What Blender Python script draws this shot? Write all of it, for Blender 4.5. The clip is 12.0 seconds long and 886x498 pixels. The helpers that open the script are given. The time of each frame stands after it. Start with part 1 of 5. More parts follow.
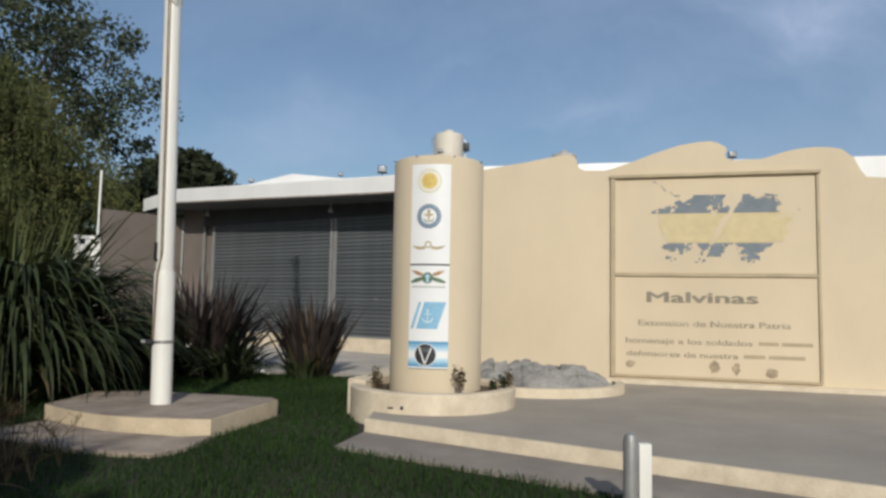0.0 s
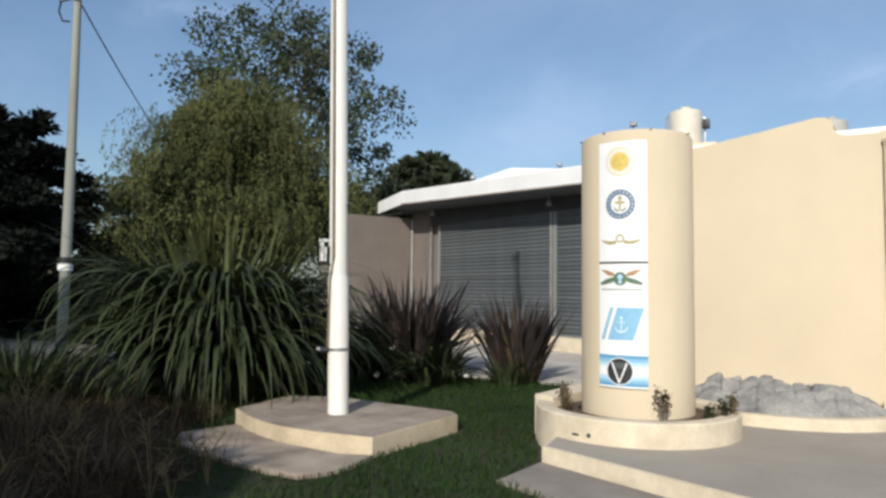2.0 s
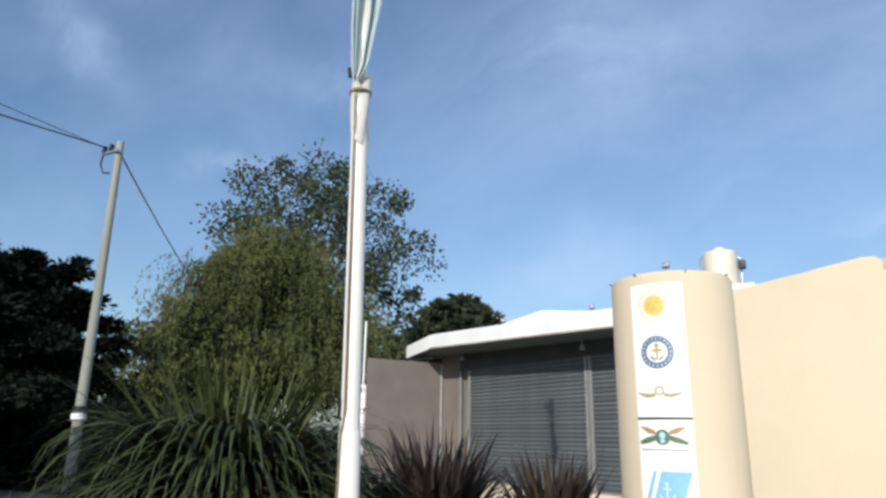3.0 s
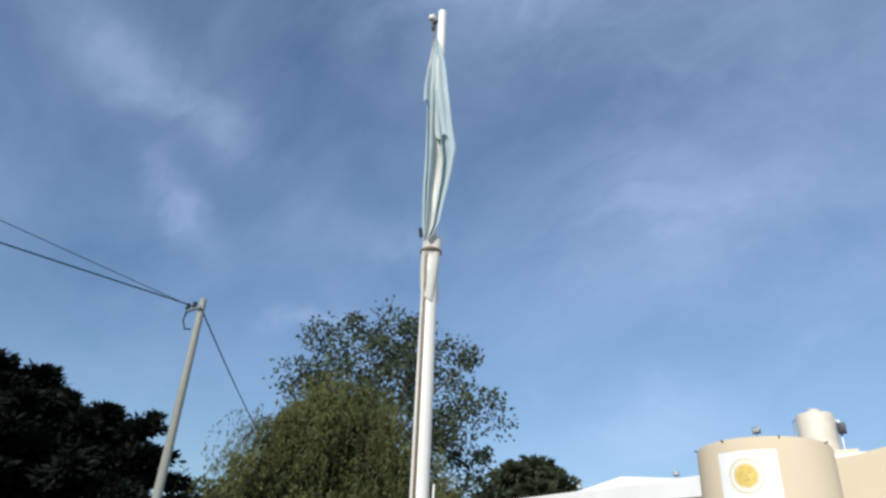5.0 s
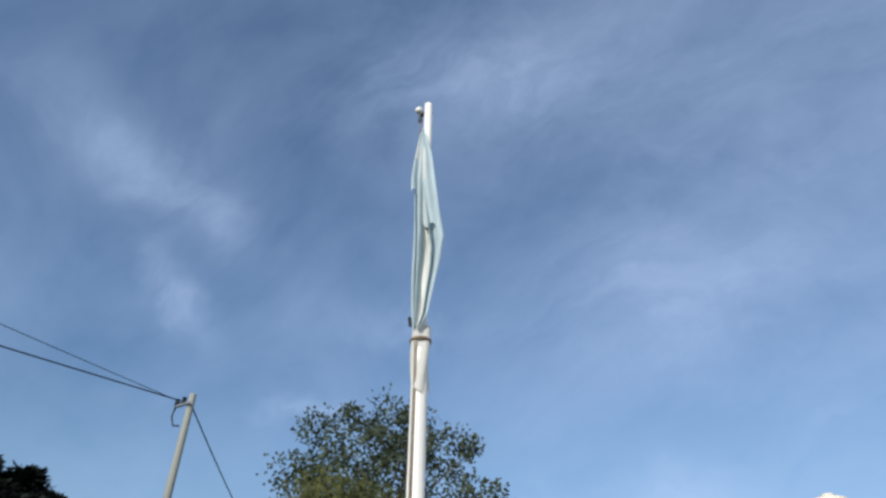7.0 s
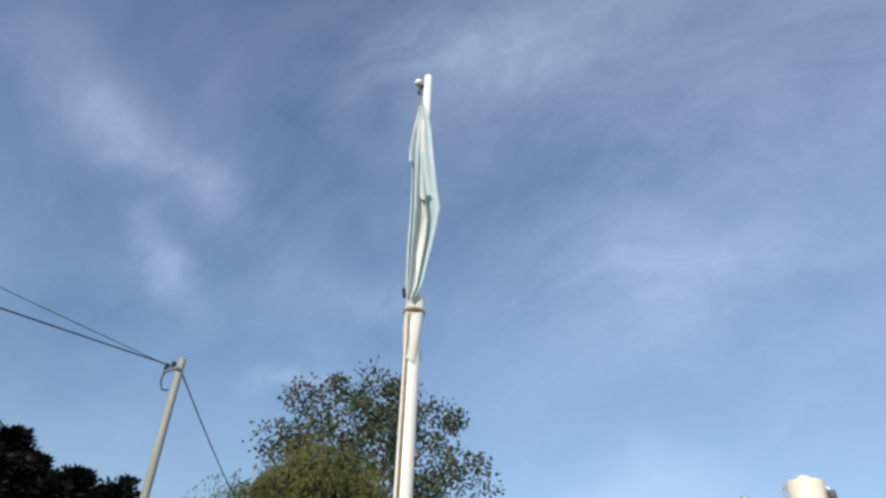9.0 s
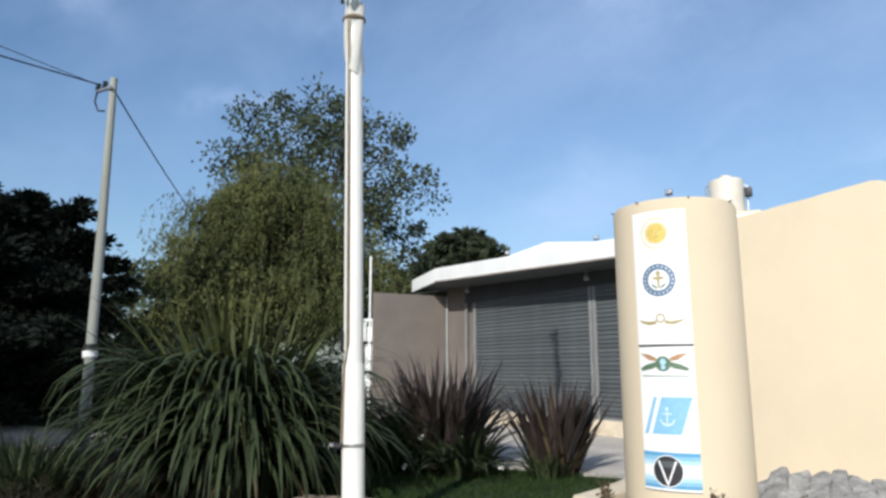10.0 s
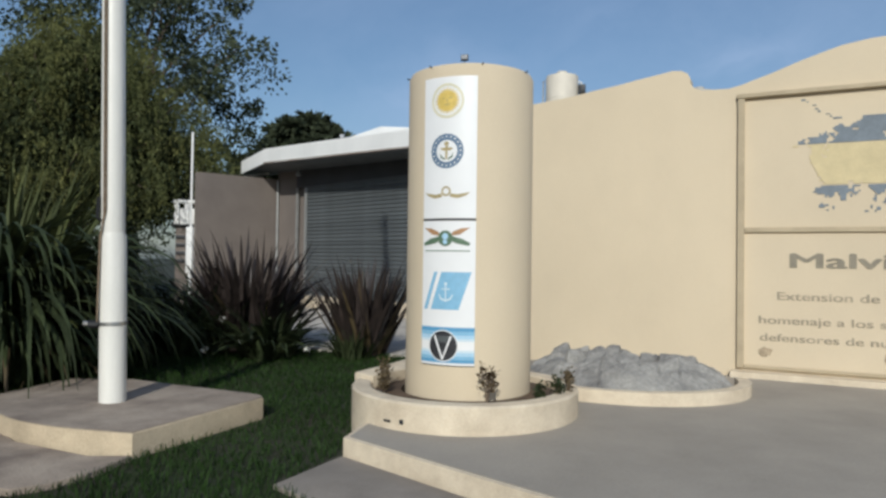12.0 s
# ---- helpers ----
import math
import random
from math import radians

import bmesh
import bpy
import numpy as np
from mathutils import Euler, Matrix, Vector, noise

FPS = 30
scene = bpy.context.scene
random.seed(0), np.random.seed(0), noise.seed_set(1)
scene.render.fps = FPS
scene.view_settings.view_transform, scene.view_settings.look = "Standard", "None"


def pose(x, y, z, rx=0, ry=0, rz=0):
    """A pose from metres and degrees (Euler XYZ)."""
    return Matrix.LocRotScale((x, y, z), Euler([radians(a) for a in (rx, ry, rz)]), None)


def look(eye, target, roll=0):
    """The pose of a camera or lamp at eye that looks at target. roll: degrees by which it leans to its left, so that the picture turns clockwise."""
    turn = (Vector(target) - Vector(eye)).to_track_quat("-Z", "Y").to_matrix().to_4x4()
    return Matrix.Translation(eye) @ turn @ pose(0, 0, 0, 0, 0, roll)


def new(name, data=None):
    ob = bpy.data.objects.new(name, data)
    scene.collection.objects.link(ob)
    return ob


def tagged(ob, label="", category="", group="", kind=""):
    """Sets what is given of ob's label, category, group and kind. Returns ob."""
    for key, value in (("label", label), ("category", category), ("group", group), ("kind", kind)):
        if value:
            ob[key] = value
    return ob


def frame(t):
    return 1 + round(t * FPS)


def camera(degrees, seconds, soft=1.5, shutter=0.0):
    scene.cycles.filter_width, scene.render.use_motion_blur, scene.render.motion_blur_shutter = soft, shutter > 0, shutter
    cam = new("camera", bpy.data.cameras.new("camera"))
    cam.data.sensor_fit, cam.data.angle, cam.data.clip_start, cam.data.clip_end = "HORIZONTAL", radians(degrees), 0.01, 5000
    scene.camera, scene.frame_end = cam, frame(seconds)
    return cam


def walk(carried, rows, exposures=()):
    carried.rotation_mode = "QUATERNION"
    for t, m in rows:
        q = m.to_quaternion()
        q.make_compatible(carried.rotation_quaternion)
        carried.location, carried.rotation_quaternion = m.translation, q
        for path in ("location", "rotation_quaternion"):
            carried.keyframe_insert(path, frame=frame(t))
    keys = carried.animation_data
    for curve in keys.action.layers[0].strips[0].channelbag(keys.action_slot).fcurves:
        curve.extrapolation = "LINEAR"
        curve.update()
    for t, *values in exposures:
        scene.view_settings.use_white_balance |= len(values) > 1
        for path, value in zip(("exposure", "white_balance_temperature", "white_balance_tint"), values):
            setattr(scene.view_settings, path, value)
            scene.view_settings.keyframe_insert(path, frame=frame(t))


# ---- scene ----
cam = camera(66.1, 12.0, 2.8)
# seconds, stops, kelvin, tint
EXPOSURES = [(0.0, -0.35, 6250, 8), (1.0, -0.28, 6250, 8), (1.5, -0.24, 6220, 8), (2.0, 0.10, 6200, 8), (2.5, 0.28, 6050, 8), (3.5, 0.19, 5950, 8), (6.0, 0.12, 5950, 8), (8.6, 0.18, 6100, 9), (9.0, 0.28, 6350, 10), (9.5, 0.22, 5980, 8), (10.0, 0.25, 5900, 8), (10.5, 0.28, 6050, 8), (11.2, 0.15, 6150, 6), (12.0, -0.32, 5900, 6)]
PATH = [
    (0, (0.403, 1.036, 1.337), (0.228, 3.022, 1.495), 1.1),
    (0.2, (0.498, 1.128, 1.35), (0.338, 3.116, 1.497), 3.3),
    (0.5, (0.627, 1.303, 1.366), (0.314, 3.276, 1.465), -0.7),
    (0.7, (0.677, 1.43, 1.373), (0.404, 3.403, 1.552), 0.9),
    (1, (0.717, 1.639, 1.399), (0.47, 3.619, 1.542), 1.7),
    (1.2, (0.734, 1.746, 1.408), (0.51, 3.73, 1.535), 0.7),
    (1.5, (0.755, 1.89, 1.422), (0.232, 3.811, 1.613), 1.8),
    (1.7, (0.797, 2.017, 1.434), (0.056, 3.87, 1.56), 1.9),
    (2, (0.825, 2.208, 1.464), (-0.04, 4.007, 1.592), 0.7),
    (2.5, (0.763, 2.505, 1.53), (-0.233, 4.215, 1.818), 1.6),
    (2.7, (0.746, 2.6, 1.55), (-0.219, 4.297, 1.985), 1.8),
    (3, (0.75, 2.662, 1.578), (-0.176, 4.353, 2.114), 0.9),
    (3.2, (0.765, 2.676, 1.595), (-0.25, 4.313, 2.136), 2.5),
    (3.5, (0.774, 2.696, 1.595), (-0.296, 4.26, 2.236), 2.3),
    (5.3, (0.732, 2.7, 1.62), (-0.264, 4.110, 2.619), 2.8),
    (5.5, (0.731, 2.696, 1.625), (-0.245, 4.091, 2.663), 2.2),
    (6, (0.734, 2.698, 1.644), (-0.201, 4.073, 2.745), 1.5),
    (6.5, (0.772, 2.736, 1.673), (-0.163, 4.076, 2.814), 1.6),
    (7, (0.795, 2.79, 1.691), (-0.153, 4.109, 2.846), 2.1),
    (7.2, (0.793, 2.794, 1.693), (-0.168, 4.108, 2.842), 2.6),
    (8.8, (0.744, 2.746, 1.644), (-0.206, 4.048, 2.815), 4.2),
    (9, (0.744, 2.743, 1.638), (-0.199, 4.113, 2.736), 3.4),
    (9.2, (0.745, 2.747, 1.635), (-0.205, 4.233, 2.569), 3.6),
    (9.5, (0.747, 2.76, 1.632), (-0.254, 4.373, 2.262), 1.8),
    (9.7, (0.749, 2.759, 1.611), (-0.242, 4.422, 2.112), 0.9),
    (10, (0.76, 2.762, 1.572), (-0.199, 4.482, 1.92), -0.1),
    (10.2, (0.770, 2.768, 1.552), (-0.186, 4.500, 1.846), 0.0),
    (10.5, (0.815, 2.772, 1.512), (-0.142, 4.518, 1.702), 0.8),
    (10.7, (0.879, 2.807, 1.494), (-0.151, 4.519, 1.595), 1.8),
    (11, (0.999, 2.903, 1.46), (0.023, 4.647, 1.537), 3.3),
    (11.2, (1.068, 2.991, 1.443), (0.196, 4.79, 1.466), 3.9),
    (11.5, (1.116, 3.127, 1.409), (0.372, 4.983, 1.389), 1.1),
    (11.7, (1.125, 3.251, 1.405), (0.477, 5.144, 1.406), 1.1),
    (12, (1.116, 3.443, 1.425), (0.539, 5.358, 1.463), 0.8),
]
walk(cam, [(t, look(eye, target, roll)) for t, eye, target, roll in PATH], EXPOSURES)

# ---- light ----
SUN_AZ = Vector((-0.165, 0.985)).normalized()   # the way in which the sunlight travels over the ground
SUN_EL = radians(29)
world = bpy.data.worlds.new("sky")
scene.world = world
world.use_nodes = True
wn = world.node_tree
wn.nodes.clear()
w_out = wn.nodes.new("ShaderNodeOutputWorld")
w_bg = wn.nodes.new("ShaderNodeBackground")
w_sky = wn.nodes.new("ShaderNodeTexSky")
w_sky.sky_type = 'NISHITA'
w_sky.sun_disc = False
w_sky.sun_elevation = SUN_EL
w_sky.sun_rotation = math.atan2(-SUN_AZ.x, -SUN_AZ.y)
w_sky.air_density, w_sky.dust_density, w_sky.ozone_density = 1.2, 1.3, 3.5
w_bg.inputs["Strength"].default_value = 0.105
w_co = wn.nodes.new("ShaderNodeTexCoord")
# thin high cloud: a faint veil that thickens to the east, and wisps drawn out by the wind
def sky_node(kind, **values):
    nd = wn.nodes.new(kind)
    for key, value in values.items():
        nd.inputs[key].default_value = value
    return nd


def sky_math(op, a, b=None):
    nd = wn.nodes.new("ShaderNodeMath")
    nd.operation = op
    for k, v in enumerate((a, b)):
        if v is None:
            continue
        if isinstance(v, (int, float)):
            nd.inputs[k].default_value = v
        else:
            wn.links.new(v, nd.inputs[k])
    return nd.outputs[0]


def sky_dot(vec, axis):
    nd = wn.nodes.new("ShaderNodeVectorMath")
    nd.operation = 'DOT_PRODUCT'
    wn.links.new(vec, nd.inputs[0])
    nd.inputs[1].default_value = axis
    return nd.outputs["Value"]


def sky_noise(vec, scale, detail, rough, stretch=(1, 1, 1), turn=(0, 0, 0), distort=0.0):
    mp = sky_node("ShaderNodeMapping", Rotation=turn, Scale=stretch)
    wn.links.new(vec, mp.inputs["Vector"])
    nz = sky_node("ShaderNodeTexNoise", Scale=scale, Detail=detail, Roughness=rough, Distortion=distort)
    wn.links.new(mp.outputs[0], nz.inputs["Vector"])
    return nz


sky_dir = w_co.outputs["Generated"]
w_warp = sky_noise(sky_dir, 5.0, 4, 0.55)
w_shift = wn.nodes.new("ShaderNodeVectorMath")
w_shift.operation = 'MULTIPLY_ADD'
w_shift.inputs[1].default_value = (0.16, 0.16, 0.16)
w_shift.inputs[2].default_value = (-0.08, -0.08, -0.08)
wn.links.new(w_warp.outputs["Color"], w_shift.inputs[0])
w_add = wn.nodes.new("ShaderNodeVectorMath")
w_add.operation = 'ADD'
wn.links.new(sky_dir, w_add.inputs[0])
wn.links.new(w_shift.outputs[0], w_add.inputs[1])
sky_bent = w_add.outputs[0]
w_fibre = sky_noise(sky_bent, 3.2, 8, 0.62, (0.7, 3.0, 1.9), (0.2, 0.9, 2.3), 0.4)
w_soft = sky_noise(sky_dir, 2.3, 6, 0.55, (0.8, 1.6, 1.3), (0.4, 0.3, 1.1), 0.5)


def wisp(p0, p1, width, amount):
    """A streak of cirrus between two directions of the sky."""
    p0, p1 = Vector(p0).normalized(), Vector(p1).normalized()
    mid = (p0 + p1).normalized()
    run = (p1 - p0)
    half = run.length / 2
    run.normalize()
    across = mid.cross(run).normalized()
    u = sky_math('DIVIDE', sky_math('SUBTRACT', sky_dot(sky_bent, run), mid.dot(run)), half)
    v = sky_math('DIVIDE', sky_dot(sky_bent, across), width)
    d = sky_math('ADD', sky_math('MULTIPLY', u, u), sky_math('MULTIPLY', v, v))
    return sky_math('MULTIPLY', sky_math('POWER', 2.718, sky_math('MULTIPLY', d, -1.0)), amount)


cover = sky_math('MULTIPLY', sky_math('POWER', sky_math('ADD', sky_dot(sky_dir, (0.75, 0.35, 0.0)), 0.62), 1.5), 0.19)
for p0, p1, width, amount in (
        ((-0.746, 0.182, 0.640), (-0.678, 0.488, 0.549), 0.050, 0.28),
        ((-0.771, 0.382, 0.510), (-0.764, 0.496, 0.414), 0.028, 0.34),
        ((-0.720, 0.592, 0.361), (-0.640, 0.663, 0.388), 0.014, 0.34),
        ((-0.615, 0.618, 0.490), (-0.507, 0.707, 0.493), 0.030, 0.22),
        ((-0.330, 0.800, 0.480), (-0.100, 0.870, 0.490), 0.085, 0.26),
        ((-0.498, 0.467, 0.731), (-0.200, 0.622, 0.757), 0.070, 0.34),
        ((0.053, 0.954, 0.296), (0.177, 0.945, 0.276), 0.030, 0.30),
        ((0.296, 0.887, 0.355), (0.443, 0.823, 0.355), 0.045, 0.36),
        ((-0.400, 0.890, 0.230), (-0.180, 0.940, 0.250), 0.055, 0.26)):
    cover = sky_math('ADD', cover, wisp(p0, p1, width, amount))
w_fray = sky_node("ShaderNodeMapRange", **{"From Min": 0.30, "From Max": 0.70, "To Min": 0.25, "To Max": 1.25})
wn.links.new(w_fibre.outputs["Fac"], w_fray.inputs["Value"])
w_veil = sky_node("ShaderNodeMapRange", **{"From Min": 0.35, "From Max": 0.72, "To Min": 0.0, "To Max": 0.22})
wn.links.new(w_soft.outputs["Fac"], w_veil.inputs["Value"])
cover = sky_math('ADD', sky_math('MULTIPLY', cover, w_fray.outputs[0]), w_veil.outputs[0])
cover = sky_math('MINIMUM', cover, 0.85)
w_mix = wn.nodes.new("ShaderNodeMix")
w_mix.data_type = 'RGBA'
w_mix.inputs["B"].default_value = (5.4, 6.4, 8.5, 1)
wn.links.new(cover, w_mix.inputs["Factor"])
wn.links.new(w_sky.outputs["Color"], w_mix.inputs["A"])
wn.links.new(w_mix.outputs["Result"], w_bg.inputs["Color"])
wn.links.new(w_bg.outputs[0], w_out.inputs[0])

sun_data = bpy.data.lights.new("sun", 'SUN')
sun_data.energy = 3.95
sun_data.angle = radians(0.6)
sun_data.color = (1.0, 0.92, 0.80)
sun = new("sun", sun_data)
sun.matrix_world = look((0, 0, 30), (SUN_AZ.x * math.cos(SUN_EL), SUN_AZ.y * math.cos(SUN_EL), 30 - math.sin(SUN_EL)))


# ---- materials ----
def material(name, colour, rough=0.8, metal=0.0, vary=0.15, scale=3.0, fine=60.0, bump=0.2, second=None, rand=0.0, island=0.0,
             streak=0.0, spec=0.5, through_light=0.0):
    """A surface of one base colour with stains at a large scale, grain at a fine one, and relief."""
    m = bpy.data.materials.new(name)
    m.use_nodes = True
    nt = m.node_tree
    bs = nt.nodes["Principled BSDF"]
    co = nt.nodes.new("ShaderNodeTexCoord")
    big = nt.nodes.new("ShaderNodeTexNoise")
    big.inputs["Scale"].default_value = scale
    big.inputs["Detail"].default_value = 6
    big.inputs["Roughness"].default_value = 0.6
    small = nt.nodes.new("ShaderNodeTexNoise")
    small.inputs["Scale"].default_value = fine
    small.inputs["Detail"].default_value = 4
    nt.links.new(co.outputs["Object"], small.inputs["Vector"])
    if streak:
        mp = nt.nodes.new("ShaderNodeMapping")
        mp.inputs["Scale"].default_value = (1, 1, streak)
        nt.links.new(co.outputs["Object"], mp.inputs["Vector"])
        nt.links.new(mp.outputs[0], big.inputs["Vector"])
    else:
        nt.links.new(co.outputs["Object"], big.inputs["Vector"])
    ramp = nt.nodes.new("ShaderNodeValToRGB")
    lo = second or tuple(c * (1 - vary) for c in colour)
    hi = tuple(min(1.0, c * (1 + vary * 0.5)) for c in colour)
    ramp.color_ramp.elements[0].position, ramp.color_ramp.elements[1].position = 0.32, 0.66
    ramp.color_ramp.elements[0].color = (*lo, 1)
    ramp.color_ramp.elements[1].color = (*hi, 1)
    nt.links.new(big.outputs["Fac"], ramp.inputs["Fac"])
    grain = nt.nodes.new("ShaderNodeMix")
    grain.data_type = 'RGBA'
    grain.blend_type = 'OVERLAY'
    grain.inputs["Factor"].default_value = min(1.0, vary * 1.5)
    nt.links.new(ramp.outputs["Color"], grain.inputs["A"])
    nt.links.new(small.outputs["Color"], grain.inputs["B"])
    desat = nt.nodes.new("ShaderNodeRGBToBW")
    nt.links.new(small.outputs["Color"], desat.inputs[0])
    nt.links.new(desat.outputs[0], grain.inputs["B"])
    last = grain.outputs["Result"]
    if rand or island:
        src = nt.nodes.new("ShaderNodeNewGeometry").outputs["Random Per Island"] if island else nt.nodes.new("ShaderNodeObjectInfo").outputs["Random"]
        amount = island or rand
        mr = nt.nodes.new("ShaderNodeMapRange")
        mr.inputs["To Min"].default_value, mr.inputs["To Max"].default_value = 1 - amount, 1 + amount
        nt.links.new(src, mr.inputs["Value"])
        hsv = nt.nodes.new("ShaderNodeHueSaturation")
        nt.links.new(mr.outputs[0], hsv.inputs["Value"])
        nt.links.new(last, hsv.inputs["Color"])
        last = hsv.outputs["Color"]
    nt.links.new(last, bs.inputs["Base Color"])
    bs.inputs["Roughness"].default_value = rough
    bs.inputs["Metallic"].default_value = metal
    bs.inputs["Specular IOR Level"].default_value = spec
    if bump:
        bp = nt.nodes.new("ShaderNodeBump")
        bp.inputs["Strength"].default_value = bump
        bp.inputs["Distance"].default_value = 0.01
        nt.links.new(small.outputs["Fac"], bp.inputs["Height"])
        nt.links.new(bp.outputs[0], bs.inputs["Normal"])
    if through_light:
        tr = nt.nodes.new("ShaderNodeBsdfTranslucent")
        nt.links.new(last, tr.inputs["Color"])
        ms = nt.nodes.new("ShaderNodeMixShader")
        ms.inputs[0].default_value = through_light
        nt.links.new(bs.outputs[0], ms.inputs[1])
        nt.links.new(tr.outputs[0], ms.inputs[2])
        nt.links.new(ms.outputs[0], nt.nodes["Material Output"].inputs["Surface"])
    return m


CREAM = material("cream_render", (0.64, 0.537, 0.384), 0.9, vary=0.07, scale=0.7, fine=90, bump=0.35, streak=0.7)
CREAM_KERB = material("cream_kerb_paint", (0.65, 0.56, 0.425), 0.85, vary=0.2, scale=4, fine=70, bump=0.5, second=(0.55, 0.46, 0.34))
PEDESTAL_SIDE = material("pedestal_paint", (0.56, 0.46, 0.32), 0.9, vary=0.2, scale=3, fine=60, bump=0.6, second=(0.42, 0.34, 0.235))
CONCRETE = material("concrete", (0.27, 0.235, 0.20), 0.92, vary=0.2, scale=2.2, fine=80, bump=0.5)
PATIO = material("patio_concrete", (0.325, 0.292, 0.248), 0.92, vary=0.14, scale=1.2, fine=70, bump=0.4)
WHITE = material("white_paint", (0.84, 0.83, 0.80), 0.7, vary=0.06, scale=1.5, fine=40, bump=0.15, streak=0.3)
POLE_WHITE = material("pole_paint", (0.78, 0.76, 0.70), 0.45, vary=0.10, scale=5, fine=50, bump=0.1, streak=0.2)
VINYL = material("white_vinyl", (0.82, 0.82, 0.82), 0.35, vary=0.03, scale=3, fine=30, bump=0.05)
SHUTTER = material("shutter_steel", (0.125, 0.137, 0.142), 0.5, 0.3, vary=0.18, scale=2.0, fine=40, bump=0.1, rand=0.12)
SHUTTER_GUIDE = material("guide_steel", (0.34, 0.34, 0.33), 0.5, 0.4, vary=0.15, scale=4, fine=40, bump=0.1)
TAUPE = material("taupe_wall", (0.175, 0.147, 0.128), 0.92, vary=0.12, scale=1.2, fine=60, bump=0.4)
DARK = material("dark_metal", (0.03, 0.03, 0.032), 0.5, 0.5, vary=0.2, scale=8, fine=60, bump=0.1)
STEEL = material("galvanised_steel", (0.42, 0.42, 0.41), 0.4, 0.8, vary=0.2, scale=8, fine=60, bump=0.1)
ROPE = material("rope", (0.24, 0.18, 0.12), 0.95, vary=0.3, scale=20, fine=200, bump=0.4)
FRAME_PAINT = material("frame_paint", (0.45, 0.37, 0.25), 0.85, vary=0.15, scale=3, fine=60, bump=0.3)
LETTER = material("letter_paint", (0.26, 0.23, 0.175), 0.85, vary=0.2, scale=8, fine=60, bump=0.1)
MAP_BLUE = material("map_blue", (0.20, 0.23, 0.26), 0.85, vary=0.2, scale=6, fine=60, bump=0.1)
MAP_SAND = material("map_sand", (0.61, 0.51, 0.30), 0.85, vary=0.1, scale=6, fine=60, bump=0.1)
ROCK = material("grey_rock", (0.28, 0.27, 0.25), 0.95, vary=0.4, scale=3.0, fine=30, bump=0.9, second=(0.15, 0.145, 0.14))
SOIL = material("soil", (0.10, 0.065, 0.04), 1.0, vary=0.4, scale=8, fine=60, bump=0.8)
LAWN_SOIL = material("lawn_ground", (0.022, 0.030, 0.012), 1.0, vary=0.4, scale=0.8, fine=50, bump=0.8, second=(0.030, 0.023, 0.013))
GRASS = material("grass_blades", (0.034, 0.068, 0.016), 0.7, vary=0.3, scale=0.7, fine=20, bump=0.0, island=0.4, through_light=0.3, spec=0.15)
DRY_GRASS = material("dry_grass", (0.20, 0.16, 0.08), 0.8, vary=0.3, scale=2, fine=20, bump=0.0, island=0.35, through_light=0.2, spec=0.15)
STRAP = material("strap_leaf_green", (0.044, 0.058, 0.025), 0.6, spec=0.25, vary=0.3, scale=2, fine=25, bump=0.0, island=0.4, through_light=0.2)
STRAP_OLIVE = material("strap_leaf_olive", (0.070, 0.081, 0.028), 0.6, spec=0.25, vary=0.3, scale=2, fine=25, bump=0.0, island=0.35, through_light=0.25)
STRAP_TAN = material("strap_leaf_dry", (0.13, 0.095, 0.048), 0.7, vary=0.3, scale=3, fine=25, bump=0.0, island=0.3, through_light=0.2)
PURPLE = material("strap_leaf_bronze", (0.046, 0.035, 0.031), 0.45, vary=0.3, scale=3, fine=25, bump=0.0, island=0.4, through_light=0.15)
LEAF_WILLOW = material("willow_leaf", (0.150, 0.150, 0.050), 0.6, vary=0.35, scale=0.55, second=(0.062, 0.080, 0.034), fine=8, bump=0.0, island=0.35, through_light=0.3, spec=0.15)
# darker copy of the willow leaf: the crown's inner shade put into colour
LEAF_WILLOW_SHADE = material("shaded_willow_leaf", (0.034, 0.043, 0.019), 0.7, vary=0.3, scale=0.5, fine=8, bump=0.0, island=0.4, through_light=0.2, spec=0.1)
LEAF_POPLAR = material("poplar_leaf", (0.075, 0.092, 0.052), 0.55, vary=0.3, scale=0.4, fine=8, bump=0.0, island=0.4, through_light=0.25, spec=0.15)
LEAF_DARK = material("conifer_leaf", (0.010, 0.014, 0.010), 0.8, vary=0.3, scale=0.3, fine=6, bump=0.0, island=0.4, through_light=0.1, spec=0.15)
LEAF_PINE = material("pine_leaf", (0.052, 0.064, 0.036), 0.8, vary=0.3, scale=0.2, fine=5, bump=0.0, island=0.4, through_light=0.1, spec=0.15)
BARK = material("bark", (0.16, 0.12, 0.085), 0.95, vary=0.35, scale=3, fine=30, bump=0.9, streak=0.2)
POLE_WOOD = material("weathered_pole", (0.31, 0.315, 0.275), 0.9, vary=0.25, scale=3, fine=40, bump=0.5, streak=0.1)
PEDESTAL_TOP = material("pedestal_top", (0.33, 0.272, 0.215), 0.92, vary=0.3, scale=2.5, fine=60, bump=0.6, second=(0.19, 0.15, 0.12))
YARD_CONCRETE = material("yard_concrete", (0.54, 0.495, 0.44), 0.92, vary=0.22, scale=1.5, fine=60, bump=0.5)
ROAD = material("sandy_road", (0.33, 0.29, 0.24), 0.95, vary=0.2, scale=0.6, fine=20, bump=0.6)
FLAG_BLUE = material("flag_blue_cloth", (0.52, 0.62, 0.645), 0.9, vary=0.08, scale=4, fine=200, bump=0.1, through_light=0.3)
FLAG_WHITE = material("flag_white_cloth", (0.74, 0.73, 0.68), 0.9, vary=0.06, scale=4, fine=200, bump=0.1, through_light=0.3)
TANK = material("tank_shell", (0.60, 0.545, 0.45), 0.6, vary=0.08, scale=3, fine=40, bump=0.1)
